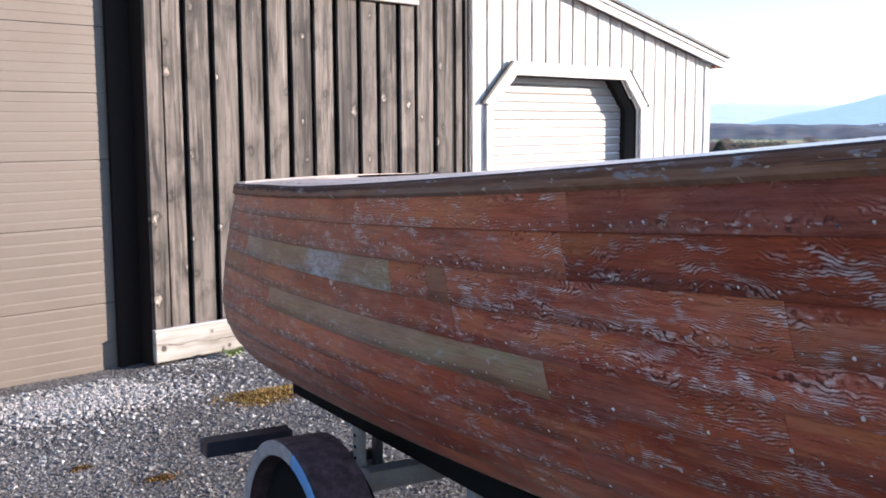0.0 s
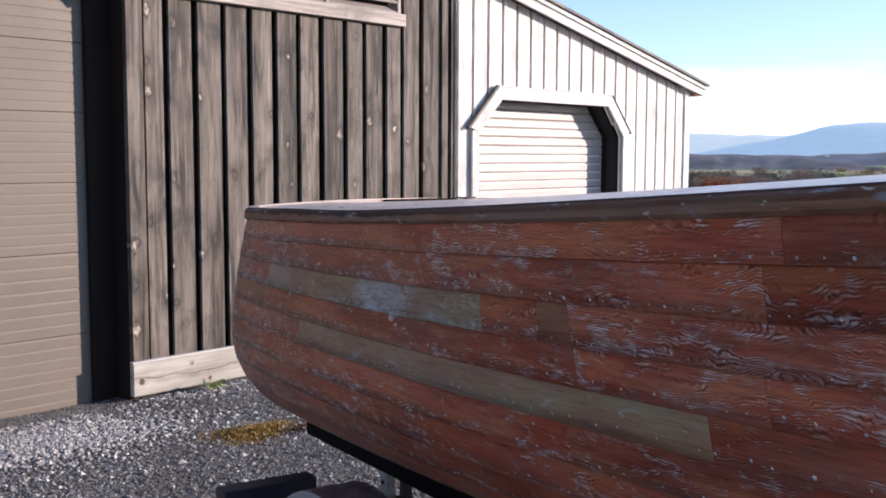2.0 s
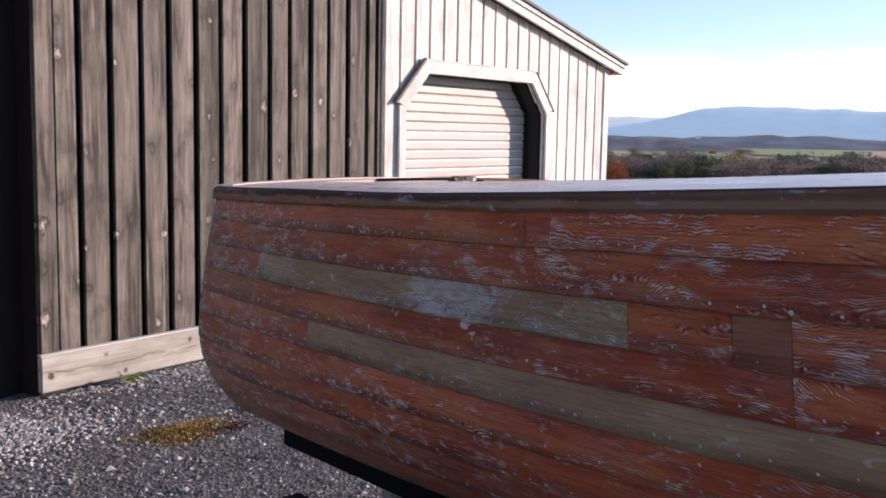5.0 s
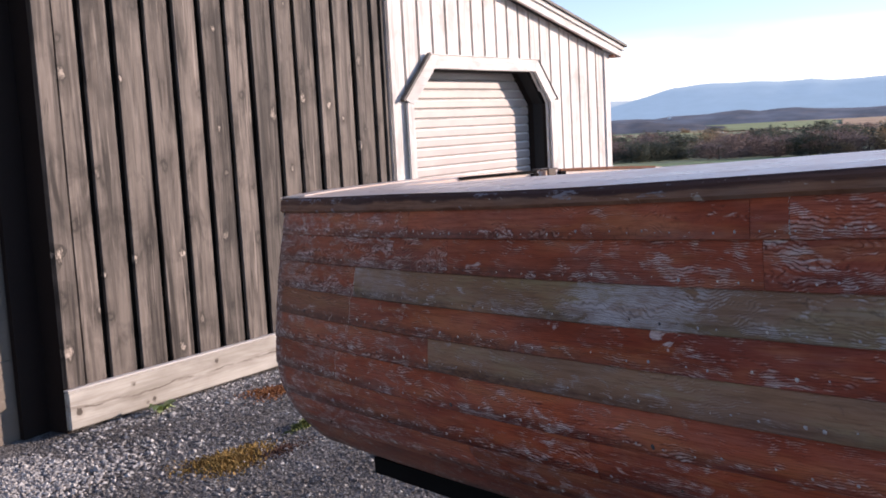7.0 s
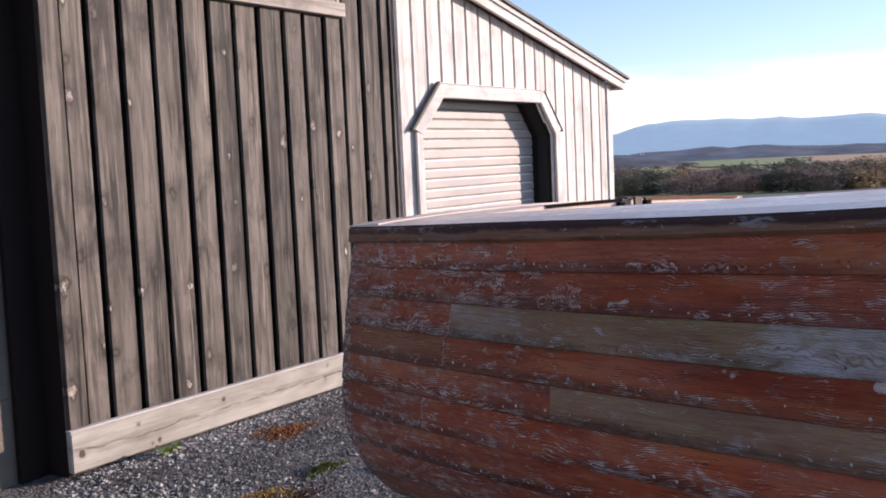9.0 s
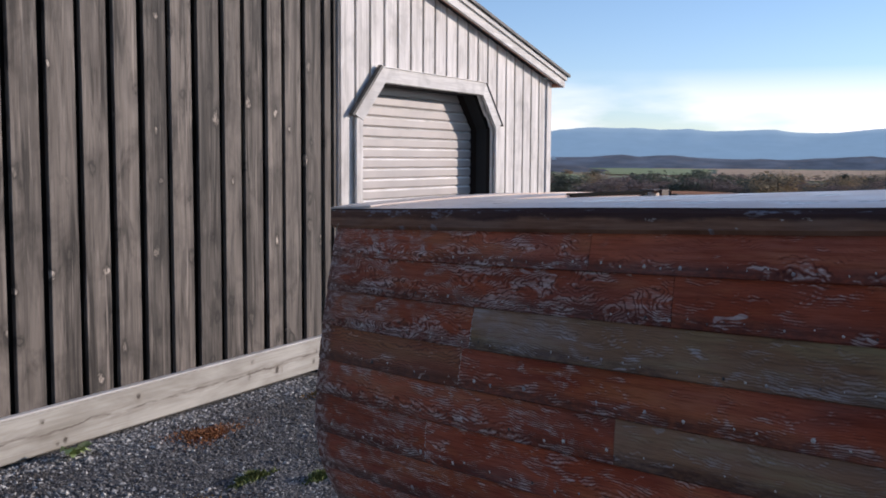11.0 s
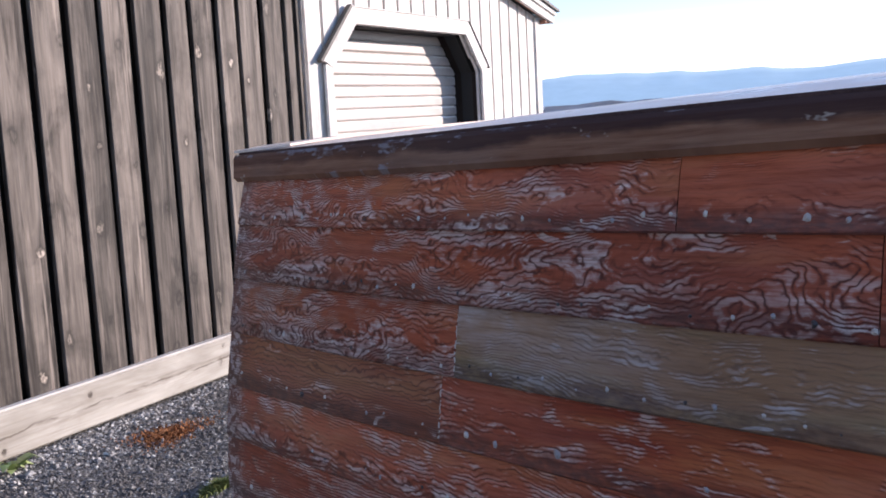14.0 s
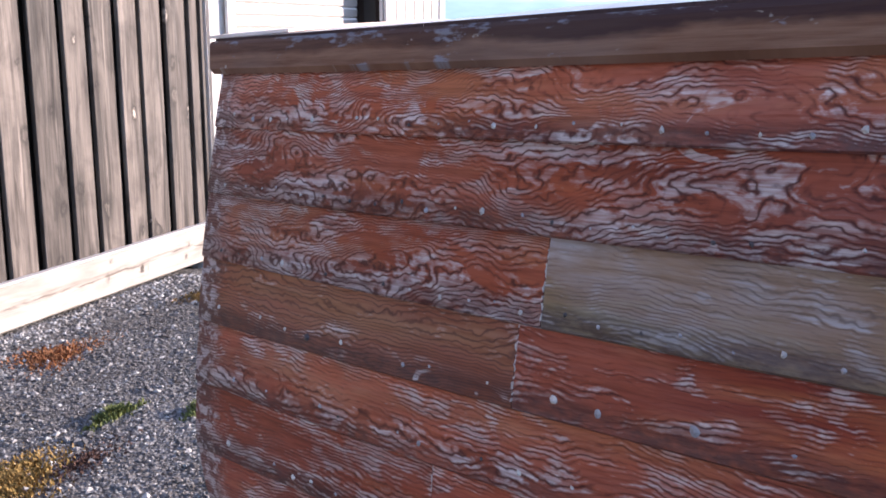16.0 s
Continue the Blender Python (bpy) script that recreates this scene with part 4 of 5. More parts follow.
def half_beam(s):
    if s <= 3.0:
        return -MID + 0.225 * s - 0.024 * s * s
    t = (s - 3.0) / (LEN - 3.0)
    return (1.139 + 0.081 * (s - 3.0) * (1 - t)) * (1 - t ** 2.6) + 0.025 * t


def half_width(s, d):
    """Half the hull's width at s, a depth d under the sheer."""
    e = max(0.0, d - 0.4)
    f = min(1.0, half_beam(s) / 0.7)
    off = d * (0.27 - 0.2 * min(s, 3.6)) - 0.22 * d * d - 1.45 * e * e - 3 * e ** 4
    return max(0.02, half_beam(s) + off * f)


STRAKES = (0.034, 0.092, 0.162, 0.232, 0.301, 0.370, 0.448, 0.528, 0.608, 0.70)
BUTTS = {0: (0.78, 1.70, 1.764, 2.658, 4.1), 1: (0.937, 1.716, 2.616, 4.5), 2: (0.519, 1.92, 2.106, 2.196, 3.02, 4.4), 3: (0.494, 2.19, 2.586, 3.9),
         4: (0.838, 2.466, 2.97, 4.2), 5: (0.405, 2.12, 2.622, 3.4, 4.6), 6: (1.3, 2.47, 4.0), 7: (0.9, 2.2, 3.6), 8: (1.6, 3.2)}
WOOD = {(0, 0): "worn", (0, 3): "streak", (1, 0): "worn", (1, 1): "streak", (1, 2): "faded", (1, 3): "faded", (2, 0): "worn", (2, 1): "patched", (2, 3): "tan", (2, 2): "faded", (2, 4): "faded", (2, 5): "faded",
        (3, 0): "grain", (3, 1): "streak", (3, 2): "faded", (3, 3): "faded", (4, 0): "smear", (4, 1): "olive", (4, 2): "streak", (5, 0): "streak", (5, 2): "streak", (5, 3): "streak", (5, 1): "streak", (6, 0): "streak", (6, 1): "streak", (7, 0): "streak", (7, 1): "streak", (8, 0): "streak"}
PAINT = {"olive": M_olive, "patched": M_patched, "tan": M_tan, "worn": M_worn, "streak": M_streak, "faded": M_faded, "grain": M_grain, "smear": M_smear}


def plank(boat, row, s0, s1, side, mat):
    """One plank: lapped over the one below, with thickness."""
    d0, d1 = STRAKES[row], STRAKES[row + 1] + 0.004
    n = max(2, int((s1 - s0) / 0.12))
    cols = [s0 + 0.0005 + (s1 - s0 - 0.001) * i / n for i in range(n + 1)]
    ks = (0.0, 0.3, 0.65, 0.97, 1.0)
    out = (0.000, 0.003, 0.0055, 0.0075, 0.0055)
    vs, uv, fs = [], [], []
    for s in cols:
        for k, o in zip(ks, out):
            d = d0 + (d1 - d0) * k
            vs.append((MID + side * (half_width(s, d) + o * min(1.0, 0.4 + 3.0 * (s - STERN))), s, sheer(s) + list_z(s, side) - d))
            uv.append((s, d + row * 3.1, k))
        for k in (1.0, 0.0):
            d = d0 + (d1 - d0) * k
            vs.append((MID + side * (half_width(s, d) - 0.018), s, sheer(s) + list_z(s, side) - d))
            uv.append((s, d + 0.02 + row * 3.1, 0.5))
    m = 7
    for i in range(n):
        for k in range(m):
            q = (i * m + k, i * m + (k + 1) % m, (i + 1) * m + (k + 1) % m, (i + 1) * m + k)
            fs.append(q if side > 0 else q[::-1])
    a = tuple(range(m))
    b = tuple(n * m + k for k in range(m))
    fs += [a[::-1], b] if side > 0 else [a, b[::-1]]
    ob = link_mesh("plank", vs, fs, mat, boat, uv=uv)
    for p in ob.data.polygons:
        p.use_smooth = len(p.vertices) == 4
    ob.data.set_sharp_from_angle(angle=radians(40))
    return ob


def strip(boat, name, s0, s1, side, d0, d1, proud, mat, label=""):
    """A moulding along the sheer."""
    n = 44
    vs, uv, fs = [], [], []
    for i in range(n + 1):
        s0_i = s0 + (s1 - s0) * i / n
        for o, d in ((-0.004, d0), (proud - 0.003, d0), (proud, d0 + 0.004), (proud, d1 - 0.006), (proud - 0.006, d1), (-0.004, d1)):
            s = s0_i + (0.012 * (d - d0) / (d1 - d0) if i == 0 else 0.0)      # the end is raked
            vs.append((MID + side * (half_width(s, d) + o), s, sheer(s) + list_z(s, side) - d - edge_drop(s) * (d < d0 + 0.008)))
            uv.append((s, d + 40.0 + o, 1.0 - 0.9 * (d - d0) / (d1 - d0)))
    m = 6
    for i in range(n):
        for k in range(m):
            q = (i * m + k, i * m + (k + 1) % m, (i + 1) * m + (k + 1) % m, (i + 1) * m + k)
            fs.append(q if side > 0 else q[::-1])
    fs += [tuple(range(m))[::-1], tuple(n * m + k for k in range(m))] if side > 0 else [tuple(range(m)), tuple(n * m + k for k in range(m))[::-1]]
    return link_mesh(name, vs, fs, mat, boat, label, uv)


HEEL = 0.018          # the boat lists a little to the far side
SIDE_DECK, AFT = 0.22, 0.36


def edge_drop(s):
    """The deck edge sags a little amidships."""
    t = max(0.0, min(1.0, (s - 0.6) / 0.8))
    return 0.008 * t * t * (3 - 2 * t)


def list_z(s, side):
    return 0.0 if side > 0 else -HEEL * 2 * half_beam(s)


def camber(s, x):
    """Height of the deck at s, x across from the centre: crowned aft, side decks rising inwards."""
    hb = max(half_beam(s), 0.1)
    e = max(0.0, 0.05 + abs(x) - hb) / 0.05        # the edge is rounded over
    if s <= AFT + 0.001:
        up = 0.026 * max(0.0, 1 - (x / hb) ** 2)
    else:
        q = min(1.0, max(0.0, hb - abs(x)) / SIDE_DECK)
        crown = max(0.0, min(1.0, (1.9 - s) / 0.9))      # fuller crown behind amidships
        up = 0.009 * q + crown * 0.012 * q * (1 - q) + crown * 0.0045 * q - edge_drop(s) * (1 - q)
    return sheer(s) - 0.002 + up - 0.002 * min(1.3, e) ** 2 - HEEL * (hb - x)


def build_boat():
    boat = empty("boat", pose(-1.832, 3.378, 0, 0, 0, 164.36), "wooden clinker motor boat, worn red-brown paint, on a trailer", "boat")
    for side in (1, -1):
        for row in range(len(STRAKES) - 1):
            cuts = (STERN,) + BUTTS[row] + (LEN - 0.02,)
            for i, (a, b) in enumerate(zip(cuts, cuts[1:])):
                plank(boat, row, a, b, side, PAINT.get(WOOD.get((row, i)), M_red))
        strip(boat, "rub_rail", 0.012, LEN, side, 0.0045, 0.040, 0.012, M_rail, "brown rubbing strip with chipped paint")
    # bottom, keel
    for side in (1, -1):
        vs, fs = [], []
        n = 40
        for i in range(n + 1):
            s = STERN + 0.002 + (LEN - STERN - 0.01) * i / n
            d = STRAKES[-1] - 0.01
            w = half_width(s, d) - 0.004
            for k in range(6):
                t = k / 5
                vs.append((MID + side * (w * (1 - t) + 0.02 * t), s, sheer(s) + list_z(s, side) * (1 - t) - d - 0.15 * (1 - (1 - t) ** 1.7) * (0.7 + 0.5 * s / LEN)))
        for i in range(n):
            for k in range(5):
                q = (i * 6 + k, i * 6 + k + 1, i * 6 + k + 7, i * 6 + k + 6)
                fs.append(q if side > 0 else q[::-1])
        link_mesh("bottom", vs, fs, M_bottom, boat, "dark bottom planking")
    vs, fs = [], []
    for i in range(41):
        s = STERN + (LEN + 0.02 - STERN) * i / 40
        z = sheer(s) - STRAKES[-1] - 0.15 * (0.7 + 0.5 * s / LEN)
        for x, h in ((-0.03, 0.03), (0.03, 0.03), (0.03, -0.07), (-0.03, -0.07)):
            vs.append((MID + x, s, z + h))
    for i in range(40):
        for k in range(4):
            fs.append((i * 4 + k, i * 4 + (k + 1) % 4, i * 4 + 4 + (k + 1) % 4, i * 4 + 4 + k))
    fs += [(3, 2, 1, 0), (160, 161, 162, 163)]
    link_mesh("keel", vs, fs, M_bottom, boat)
    # stem at the bow
    part("stem", box_bm(MID - 0.04, MID + 0.04, LEN - 0.05, LEN + 0.05, sheer(LEN) - 0.85, sheer(LEN) + 0.03, 0.008), M_rail, boat)
    # transom
    ring = [(half_width(0, STRAKES[-1] * k / 14) - 0.012, sheer(0) - max(0.013, STRAKES[-1] * k / 14)) for k in range(15)] + [(0.0, sheer(0) - STRAKES[-1] - 0.11)]
    bm = bmesh.new()
    outl = [(MID + w, z) for w, z in ring] + [(MID - w, z + list_z(0, -1)) for w, z in reversed(ring[:-1])] + [(MID + x, camber(0, x) - 0.014) for x in (-0.5, -0.25, 0.0, 0.25, 0.5)]
    a = [bm.verts.new((x, STERN + 0.004, z)) for x, z in outl]
    b = [bm.verts.new((x, STERN + 0.034, z)) for x, z in outl]
    bm.faces.new(a)
    bm.faces.new(list(reversed(b)))
    for i in range(len(outl)):
        j = (i + 1) % len(outl)
        bm.faces.new((a[j], a[i], b[i], b[j]))
    part("transom", bm, M_rail, boat, "flat wooden stern board")
    # aft deck: narrow planks side by side, following the camber
    def lane(u0, u1, s0, s1, n_s, mat, rim=None):
        vs, fs = [], []
        for i in range(n_s + 1):
            s = s0 + (s1 - s0) * i / n_s
            for (w, inset), dz in ((u0, 0.003), (u1, 0.003), (u1, -0.012), (u0, -0.012)):
                x = w * half_beam(max(s, 0)) + inset
                vs.append((MID + x, s, camber(max(s, 0), x) + dz))
        for i in range(n_s):
            for q in range(4):
                fs.append((i * 4 + q, i * 4 + (q + 1) % 4, i * 4 + 4 + (q + 1) % 4, i * 4 + 4 + q))
        fs += [(3, 2, 1, 0), tuple(n_s * 4 + q for q in range(4))]
        ob = link_mesh("deck_plank", vs, fs, mat, boat)
        if rim is not None:      # the outer edge is painted like the rail
            ob.data.materials.append(M_edge)
            for i in range(n_s):
                ob.data.polygons[i * 4 + rim].material_index = 1
    lanes = 15
    for k in range(lanes):
        u0, u1 = -1 + 2 * k / lanes, -1 + 2 * (k + 1) / lanes
        lane((u0, 0.0008 - 0.005 * (k == 0)), (u1, 0.005 * (k == lanes - 1) - 0.0008), 0.012, AFT, 3, M_deck, {0: 3, lanes - 1: 1}.get(k))
    # side decks of three planks each, round the open cockpit
    for side in (1, -1):
        for a, b in ((0.005, -0.05), (-0.0512, -0.135), (-0.1362, -SIDE_DECK)):
            lo, hi = sorted((side * a, side * b))
            lane((side, lo), (side, hi), AFT + 0.001, 4.3, 34, M_deck, (1 if side > 0 else 3) if a > 0 else None)
    for k in range(9):
        u0, u1 = -1 + 2 * k / 9, -1 + 2 * (k + 1) / 9
        lane((u0, 0.0008), (u1, -0.0008), 4.301, LEN - 0.03, 14, M_deck)
    # bulkhead under the front edge of the aft deck, with its latch
    vs, fs = [], []
    for i in range(25):
        x = (-1 + 2 * i / 24) * (half_beam(AFT) - 0.03)
        top = camber(AFT, x) - 0.0125
        for s, z in ((AFT - 0.022, top), (AFT - 0.004, top), (AFT - 0.004, top - 0.4), (AFT - 0.022, top - 0.4)):
            vs.append((MID + x, s, z))
    for i in range(24):
        for q in range(4):
            fs.append((i * 4 + q, i * 4 + (q + 1) % 4, i * 4 + 4 + (q + 1) % 4, i * 4 + 4 + q))
    fs += [(3, 2, 1, 0), (96, 97, 98, 99)]
    link_mesh("bulkhead", vs, fs, M_tan, boat, "brown wooden bulkhead at the front of the aft deck")
    for name, x0, x1, mat in (("rubber_strip", 0.045, 0.34, M_tyre), ("edge_strip", -0.5, -0.055, M_rail)):
        vs, fs = [], []
        for i in range(9):
            x = x0 + (x1 - x0) * i / 8
            z = camber(AFT, x) + 0.003
            for s, dz in ((AFT - 0.008, 0.0), (AFT - 0.008, 0.0025), (AFT + 0.005, 0.0025), (AFT + 0.005, -0.005)):
                vs.append((MID + x, s, z + dz))
        for i in range(8):
            for q in range(4):
                fs.append((i * 4 + q, i * 4 + (q + 1) % 4, i * 4 + 4 + (q + 1) % 4, i * 4 + 4 + q))
        fs += [(3, 2, 1, 0), (32, 33, 34, 35)]
        link_mesh(name, vs, fs, mat, boat, "black rubber edge strip" if mat is M_tyre else "thin brown edge strip")
    zl = camber(AFT, 0)
    latch = part("latch", box_bm(MID - 0.04, MID + 0.03, AFT - 0.03, AFT + 0.010, zl + 0.004, zl + 0.009, 0.002), M_brass, boat, "small tarnished metal latch")
    part("latch_tongue", box_bm(MID - 0.02, MID + 0.012, AFT + 0.0125, AFT + 0.02, zl - 0.018, zl + 0.010, 0.002), M_brass, latch, "brass latch tongue")
    for x in (-0.07, 0.043):
        part("latch_keeper", box_bm(MID + x, MID + x + 0.024, AFT - 0.003, AFT + 0.014, zl - 0.022, zl - 0.002, 0.002), M_tyre, latch)
    # transom covering board, paler than the inner deck
    vs, fs = [], []
    for i in range(25):
        x = (-1 + 2 * i / 24) * (half_beam(0) + 0.012)
        for s, dz in ((0.008, 0.0032), (0.008, 0.0065), (0.13, 0.0065), (0.13, 0.0032)):
            vs.append((MID + x, s, camber(max(s, 0), x) + dz))
    for i in range(24):
        for q in range(4):
            fs.append((i * 4 + q, i * 4 + (q + 1) % 4, i * 4 + 4 + (q + 1) % 4, i * 4 + 4 + q))
    fs += [(3, 2, 1, 0), (96, 97, 98, 99)]
    link_mesh("covering_board", vs, fs, M_deck, boat, "pale bare wood covering board")
    # filled nail heads along the lower edge of each strake, some bare or gone dark
    rng = random.Random(11)
    vs, fs, kinds = [], [], []
    for row in range(len(STRAKES) - 1):
        s = 0.04
        while s < 3.7:
            if row < 3:      # close pairs, one head a little above the next
                s += rng.uniform(0.024, 0.045)
                d = STRAKES[row + 1] - rng.choice((0.006, 0.0075, 0.0105))
            else:
                s += rng.uniform(0.022, 0.05) if rng.random() < 0.35 else rng.uniform(0.045, 0.09)
                d = STRAKES[row + 1] - rng.uniform(0.009, 0.017)
            r = rng.choice((0.0020, 0.0026, 0.0030, 0.0036, 0.0044)) * (1.0 if rng.random() < 0.88 else 1.35) * (0.66 if row < 3 else 0.9)
            n = rng.choice((5, 6, 7, 8))
            tone = rng.choices((0, 1, 2), (5, 3, 2) if s < 1.3 else (3, 5, 1))[0]
            k = (d - STRAKES[row]) / (STRAKES[row + 1] - STRAKES[row])
            lap = 0.0075 * min(1.0, 0.4 + 3.0 * (s - STERN))
            w = half_width(s, d) + lap * k + 0.0008
            turn, b0 = rng.uniform(0, 6.28), len(vs)
            vs.append((MID + w + 0.0012, s, sheer(s) - d))
            for i in range(n):
                a = turn + i * 6.2832 / n
                q = r * rng.uniform(0.75, 1.2)
                dd = d - q * math.sin(a)
                kk = min(1.0, (dd - STRAKES[row]) / (STRAKES[row + 1] - STRAKES[row]))
                vs.append((MID + half_width(s, dd) + lap * kk - 0.0004, s + q * math.cos(a), sheer(s) - dd))
            fs += [(b0, b0 + 1 + i, b0 + 1 + (i + 1) % n) for i in range(n)]
            kinds += [tone] * n
    # pale filler, cracked and partly gone, in a few upright joints between planks
    for row, sb in ((0, 1.764), (2, 0.519), (3, 0.494), (5, 0.405)):
        fv, ff = [], []
        for i in range(25):
            d = STRAKES[row] + (STRAKES[row + 1] - STRAKES[row]) * (0.04 + 0.92 * i / 24)
            w = half_width(sb, d) + 0.0075 * i / 24
            e = rng.uniform(-0.0012, 0.0012)
            b = rng.uniform(0.0003, 0.0016)
            for ds, dw in ((e - b, -0.002), (e - b * 0.6, 0.0006), (e + b * 0.6, 0.0006), (e + b, -0.002)):
                fv.append((MID + w + dw, sb + ds, sheer(sb) - d))
        for i in range(24):
            if rng.random() < 0.68:
                ff += [(i * 4 + q, i * 4 + q + 1, i * 4 + 5 + q, i * 4 + 4 + q) for q in range(3)]
        link_mesh("joint_filler", fv, ff, M_nail, boat)
    nails = link_mesh("nail_filling", vs, fs, M_nail, boat, "rows of pale filled nail heads")
    for mat in (M_nail_grey, M_nail_dark):
        nails.data.materials.append(mat)
    nails.data.polygons.foreach_set("material_index", kinds)
    tagged(nails, kind="stuff")


build_boat()


# ---- the trailer under it ----
def build_trailer():
    tr = empty("boat_trailer", pose(-1.832, 3.378, 0, 0, 0, 164.36), "old dark steel boat trailer with rusty wheel fenders", "trailer")
    half = 0.58
    for sd in (1, -1):
        def X(x):
            return MID + sd * x
        lo, hi = sorted((X(0.10), X(0.18)))
        part("rail", box_bm(lo, hi, 0.45, 4.9, 0.37, 0.45, 0.004), M_frame, tr)
        lo, hi = sorted((X(0.41), X(0.53)))
        bm = box_bm(lo, hi, 0.14, 2.6, 0.0, 0.11, 0.006)
        for v in bm.verts:      # thin at the stern end, deeper forward
            v.co.z = 0.632 + 0.035 * (v.co.y - 0.14) if v.co.z > 0.05 else 0.588 + 0.018 * (v.co.y - 0.14)
        part("bunk", bm, M_tyre, tr, "black carpeted bunk board")
        for s in (0.66, 1.42, 2.3):
            lo, hi = sorted((X(0.475), X(0.505)))
            post = part("post", box_bm(lo, hi, s - 0.022, s + 0.022, 0.40, 0.586 + 0.018 * s, 0.002), M_galv, tr, "galvanised steel post with bolt holes")
            lo, hi = sorted((X(0.41), X(0.435)))
            part("post", box_bm(lo, hi, s - 0.02, s + 0.02, 0.40, 0.586 + 0.018 * s, 0.002), M_frame, tr, "dark inner steel post")
            for z in (0.47, 0.51, 0.55):
                xo = X(0.506)
                part("bolt", tube_bm((xo - sd * 0.004, s, z), (xo + sd * 0.004, s, z), 0.006, 0.006, 8), M_tyre, post)
        # fender: an arch with a rolled edge
        w0, w1, cs, cz, R = 0.765, 0.92, 1.08, 0.33, 0.37
        n = 22
        vs, fs = [], []
        prof = ((w0, R), (w1 - 0.012, R), (w1, R - 0.006), (w1, R - 0.033), (w1 - 0.006, R - 0.033), (w1 - 0.01, R - 0.008), (w0, R - 0.006))
        for i in range(n + 1):
            a = radians(-8 + 196 * i / n)
            for w, r in prof:
                vs.append((X(w), cs + r * math.cos(a), cz + r * math.sin(a)))
        m = len(prof)
        for i in range(n):
            for k in range(m):
                fs.append((i * m + k, i * m + (k + 1) % m, (i + 1) * m + (k + 1) % m, (i + 1) * m + k))
        fs += [tuple(range(m)), tuple(n * m + k for k in range(m))]
        fen = link_mesh("fender", vs, fs, M_rust, tr, "rusty dark steel wheel fender")
        for name, a0, a1, mat, lab in (("edge", -6, 78, M_blue, "blue painted fender edge"), ("edge", 78.5, 186, M_greyrim, "worn grey fender edge")):
            vs, fs = [], []
            for i in range(17):
                a = radians(a0 + (a1 - a0) * i / 16)
                for w, r in ((w1 + 0.002, R - 0.001), (w1 + 0.006, R - 0.006), (w1 + 0.006, R - 0.04), (w1 + 0.002, R - 0.045)):
                    vs.append((X(w), cs + r * math.cos(a), cz + r * math.sin(a)))
            for i in range(16):
                for k in range(3):
                    fs.append((i * 4 + k, i * 4 + k + 1, i * 4 + k + 5, i * 4 + k + 4))
            link_mesh(name, vs, fs, mat, fen, lab)
        wheel = new("wheel")
        wheel.parent = tr
        wheel.location = (X(0.80), cs, 0.328)
        bm = bmesh.new()
        prof = ((-0.075, 0.18), (-0.085, 0.26), (-0.07, 0.315), (-0.03, 0.328), (0.03, 0.328), (0.07, 0.315), (0.085, 0.26), (0.075, 0.18))
        rows = [[bm.verts.new((x, r * math.cos(i * 6.2832 / 32), r * math.sin(i * 6.2832 / 32))) for x, r in prof] for i in range(32)]
        for i in range(32):
            for k in range(7):
                bm.faces.new((rows[i][k], rows[i][k + 1], rows[(i + 1) % 32][k + 1], rows[(i + 1) % 32][k]))
        part("tyre", bm, M_tyre, wheel, smooth=True)
        bm = tube_bm((-0.06, 0, 0), (0.055, 0, 0), 0.185, 0.178, 24)
        tube_bm((-0.08, 0, 0), (0.085, 0, 0), 0.05, 0.04, 14, bm)
        part("rim", bm, M_greyrim, wheel)
    for sd in (1, -1):
        lo, hi = sorted((MID + sd * 0.72, MID + sd * 1.01))
        bar = part("tail_bar", box_bm(lo, hi, 0.565, 0.635, 0.546, 0.596, 0.003), M_frame, tr, "dark square steel tail bar")
        x = MID + sd * 1.0105
        part("end_cap", box_bm(min(x, x + sd * 0.003), max(x, x + sd * 0.003), 0.566, 0.634, 0.547, 0.595), M_rust, bar, "rusty end plate")
        lo, hi = sorted((MID + sd * 0.40, MID + sd * 0.719))
        part("bar_arm", box_bm(lo, hi, 0.585, 0.615, 0.44, 0.47, 0.002), M_frame, tr)
    for x in (-0.42, 0.42):
        part("bracket", box_bm(MID + x - 0.03, MID + x + 0.03, 0.57, 0.63, 0.40, 0.439, 0.003), M_galv, tr)
    for s in (0.72, 2.0, 3.4):
        part("crossmember", box_bm(MID - 0.50, MID + 0.50, s - 0.035, s + 0.035, 0.375, 0.445, 0.004), M_galv, tr)
    part("axle", box_bm(MID - 0.74, MID + 0.74, 1.05, 1.11, 0.27, 0.33, 0.004), M_frame, tr)
    part("drawbar", box_bm(MID - 0.05, MID + 0.05, 4.6, 6.6, 0.37, 0.46, 0.004), M_frame, tr)
    part("jockey_leg", tube_bm((MID, 6.3, 0.0), (MID, 6.3, 0.55), 0.03, 0.03, 12), M_galv, tr)


build_trailer()


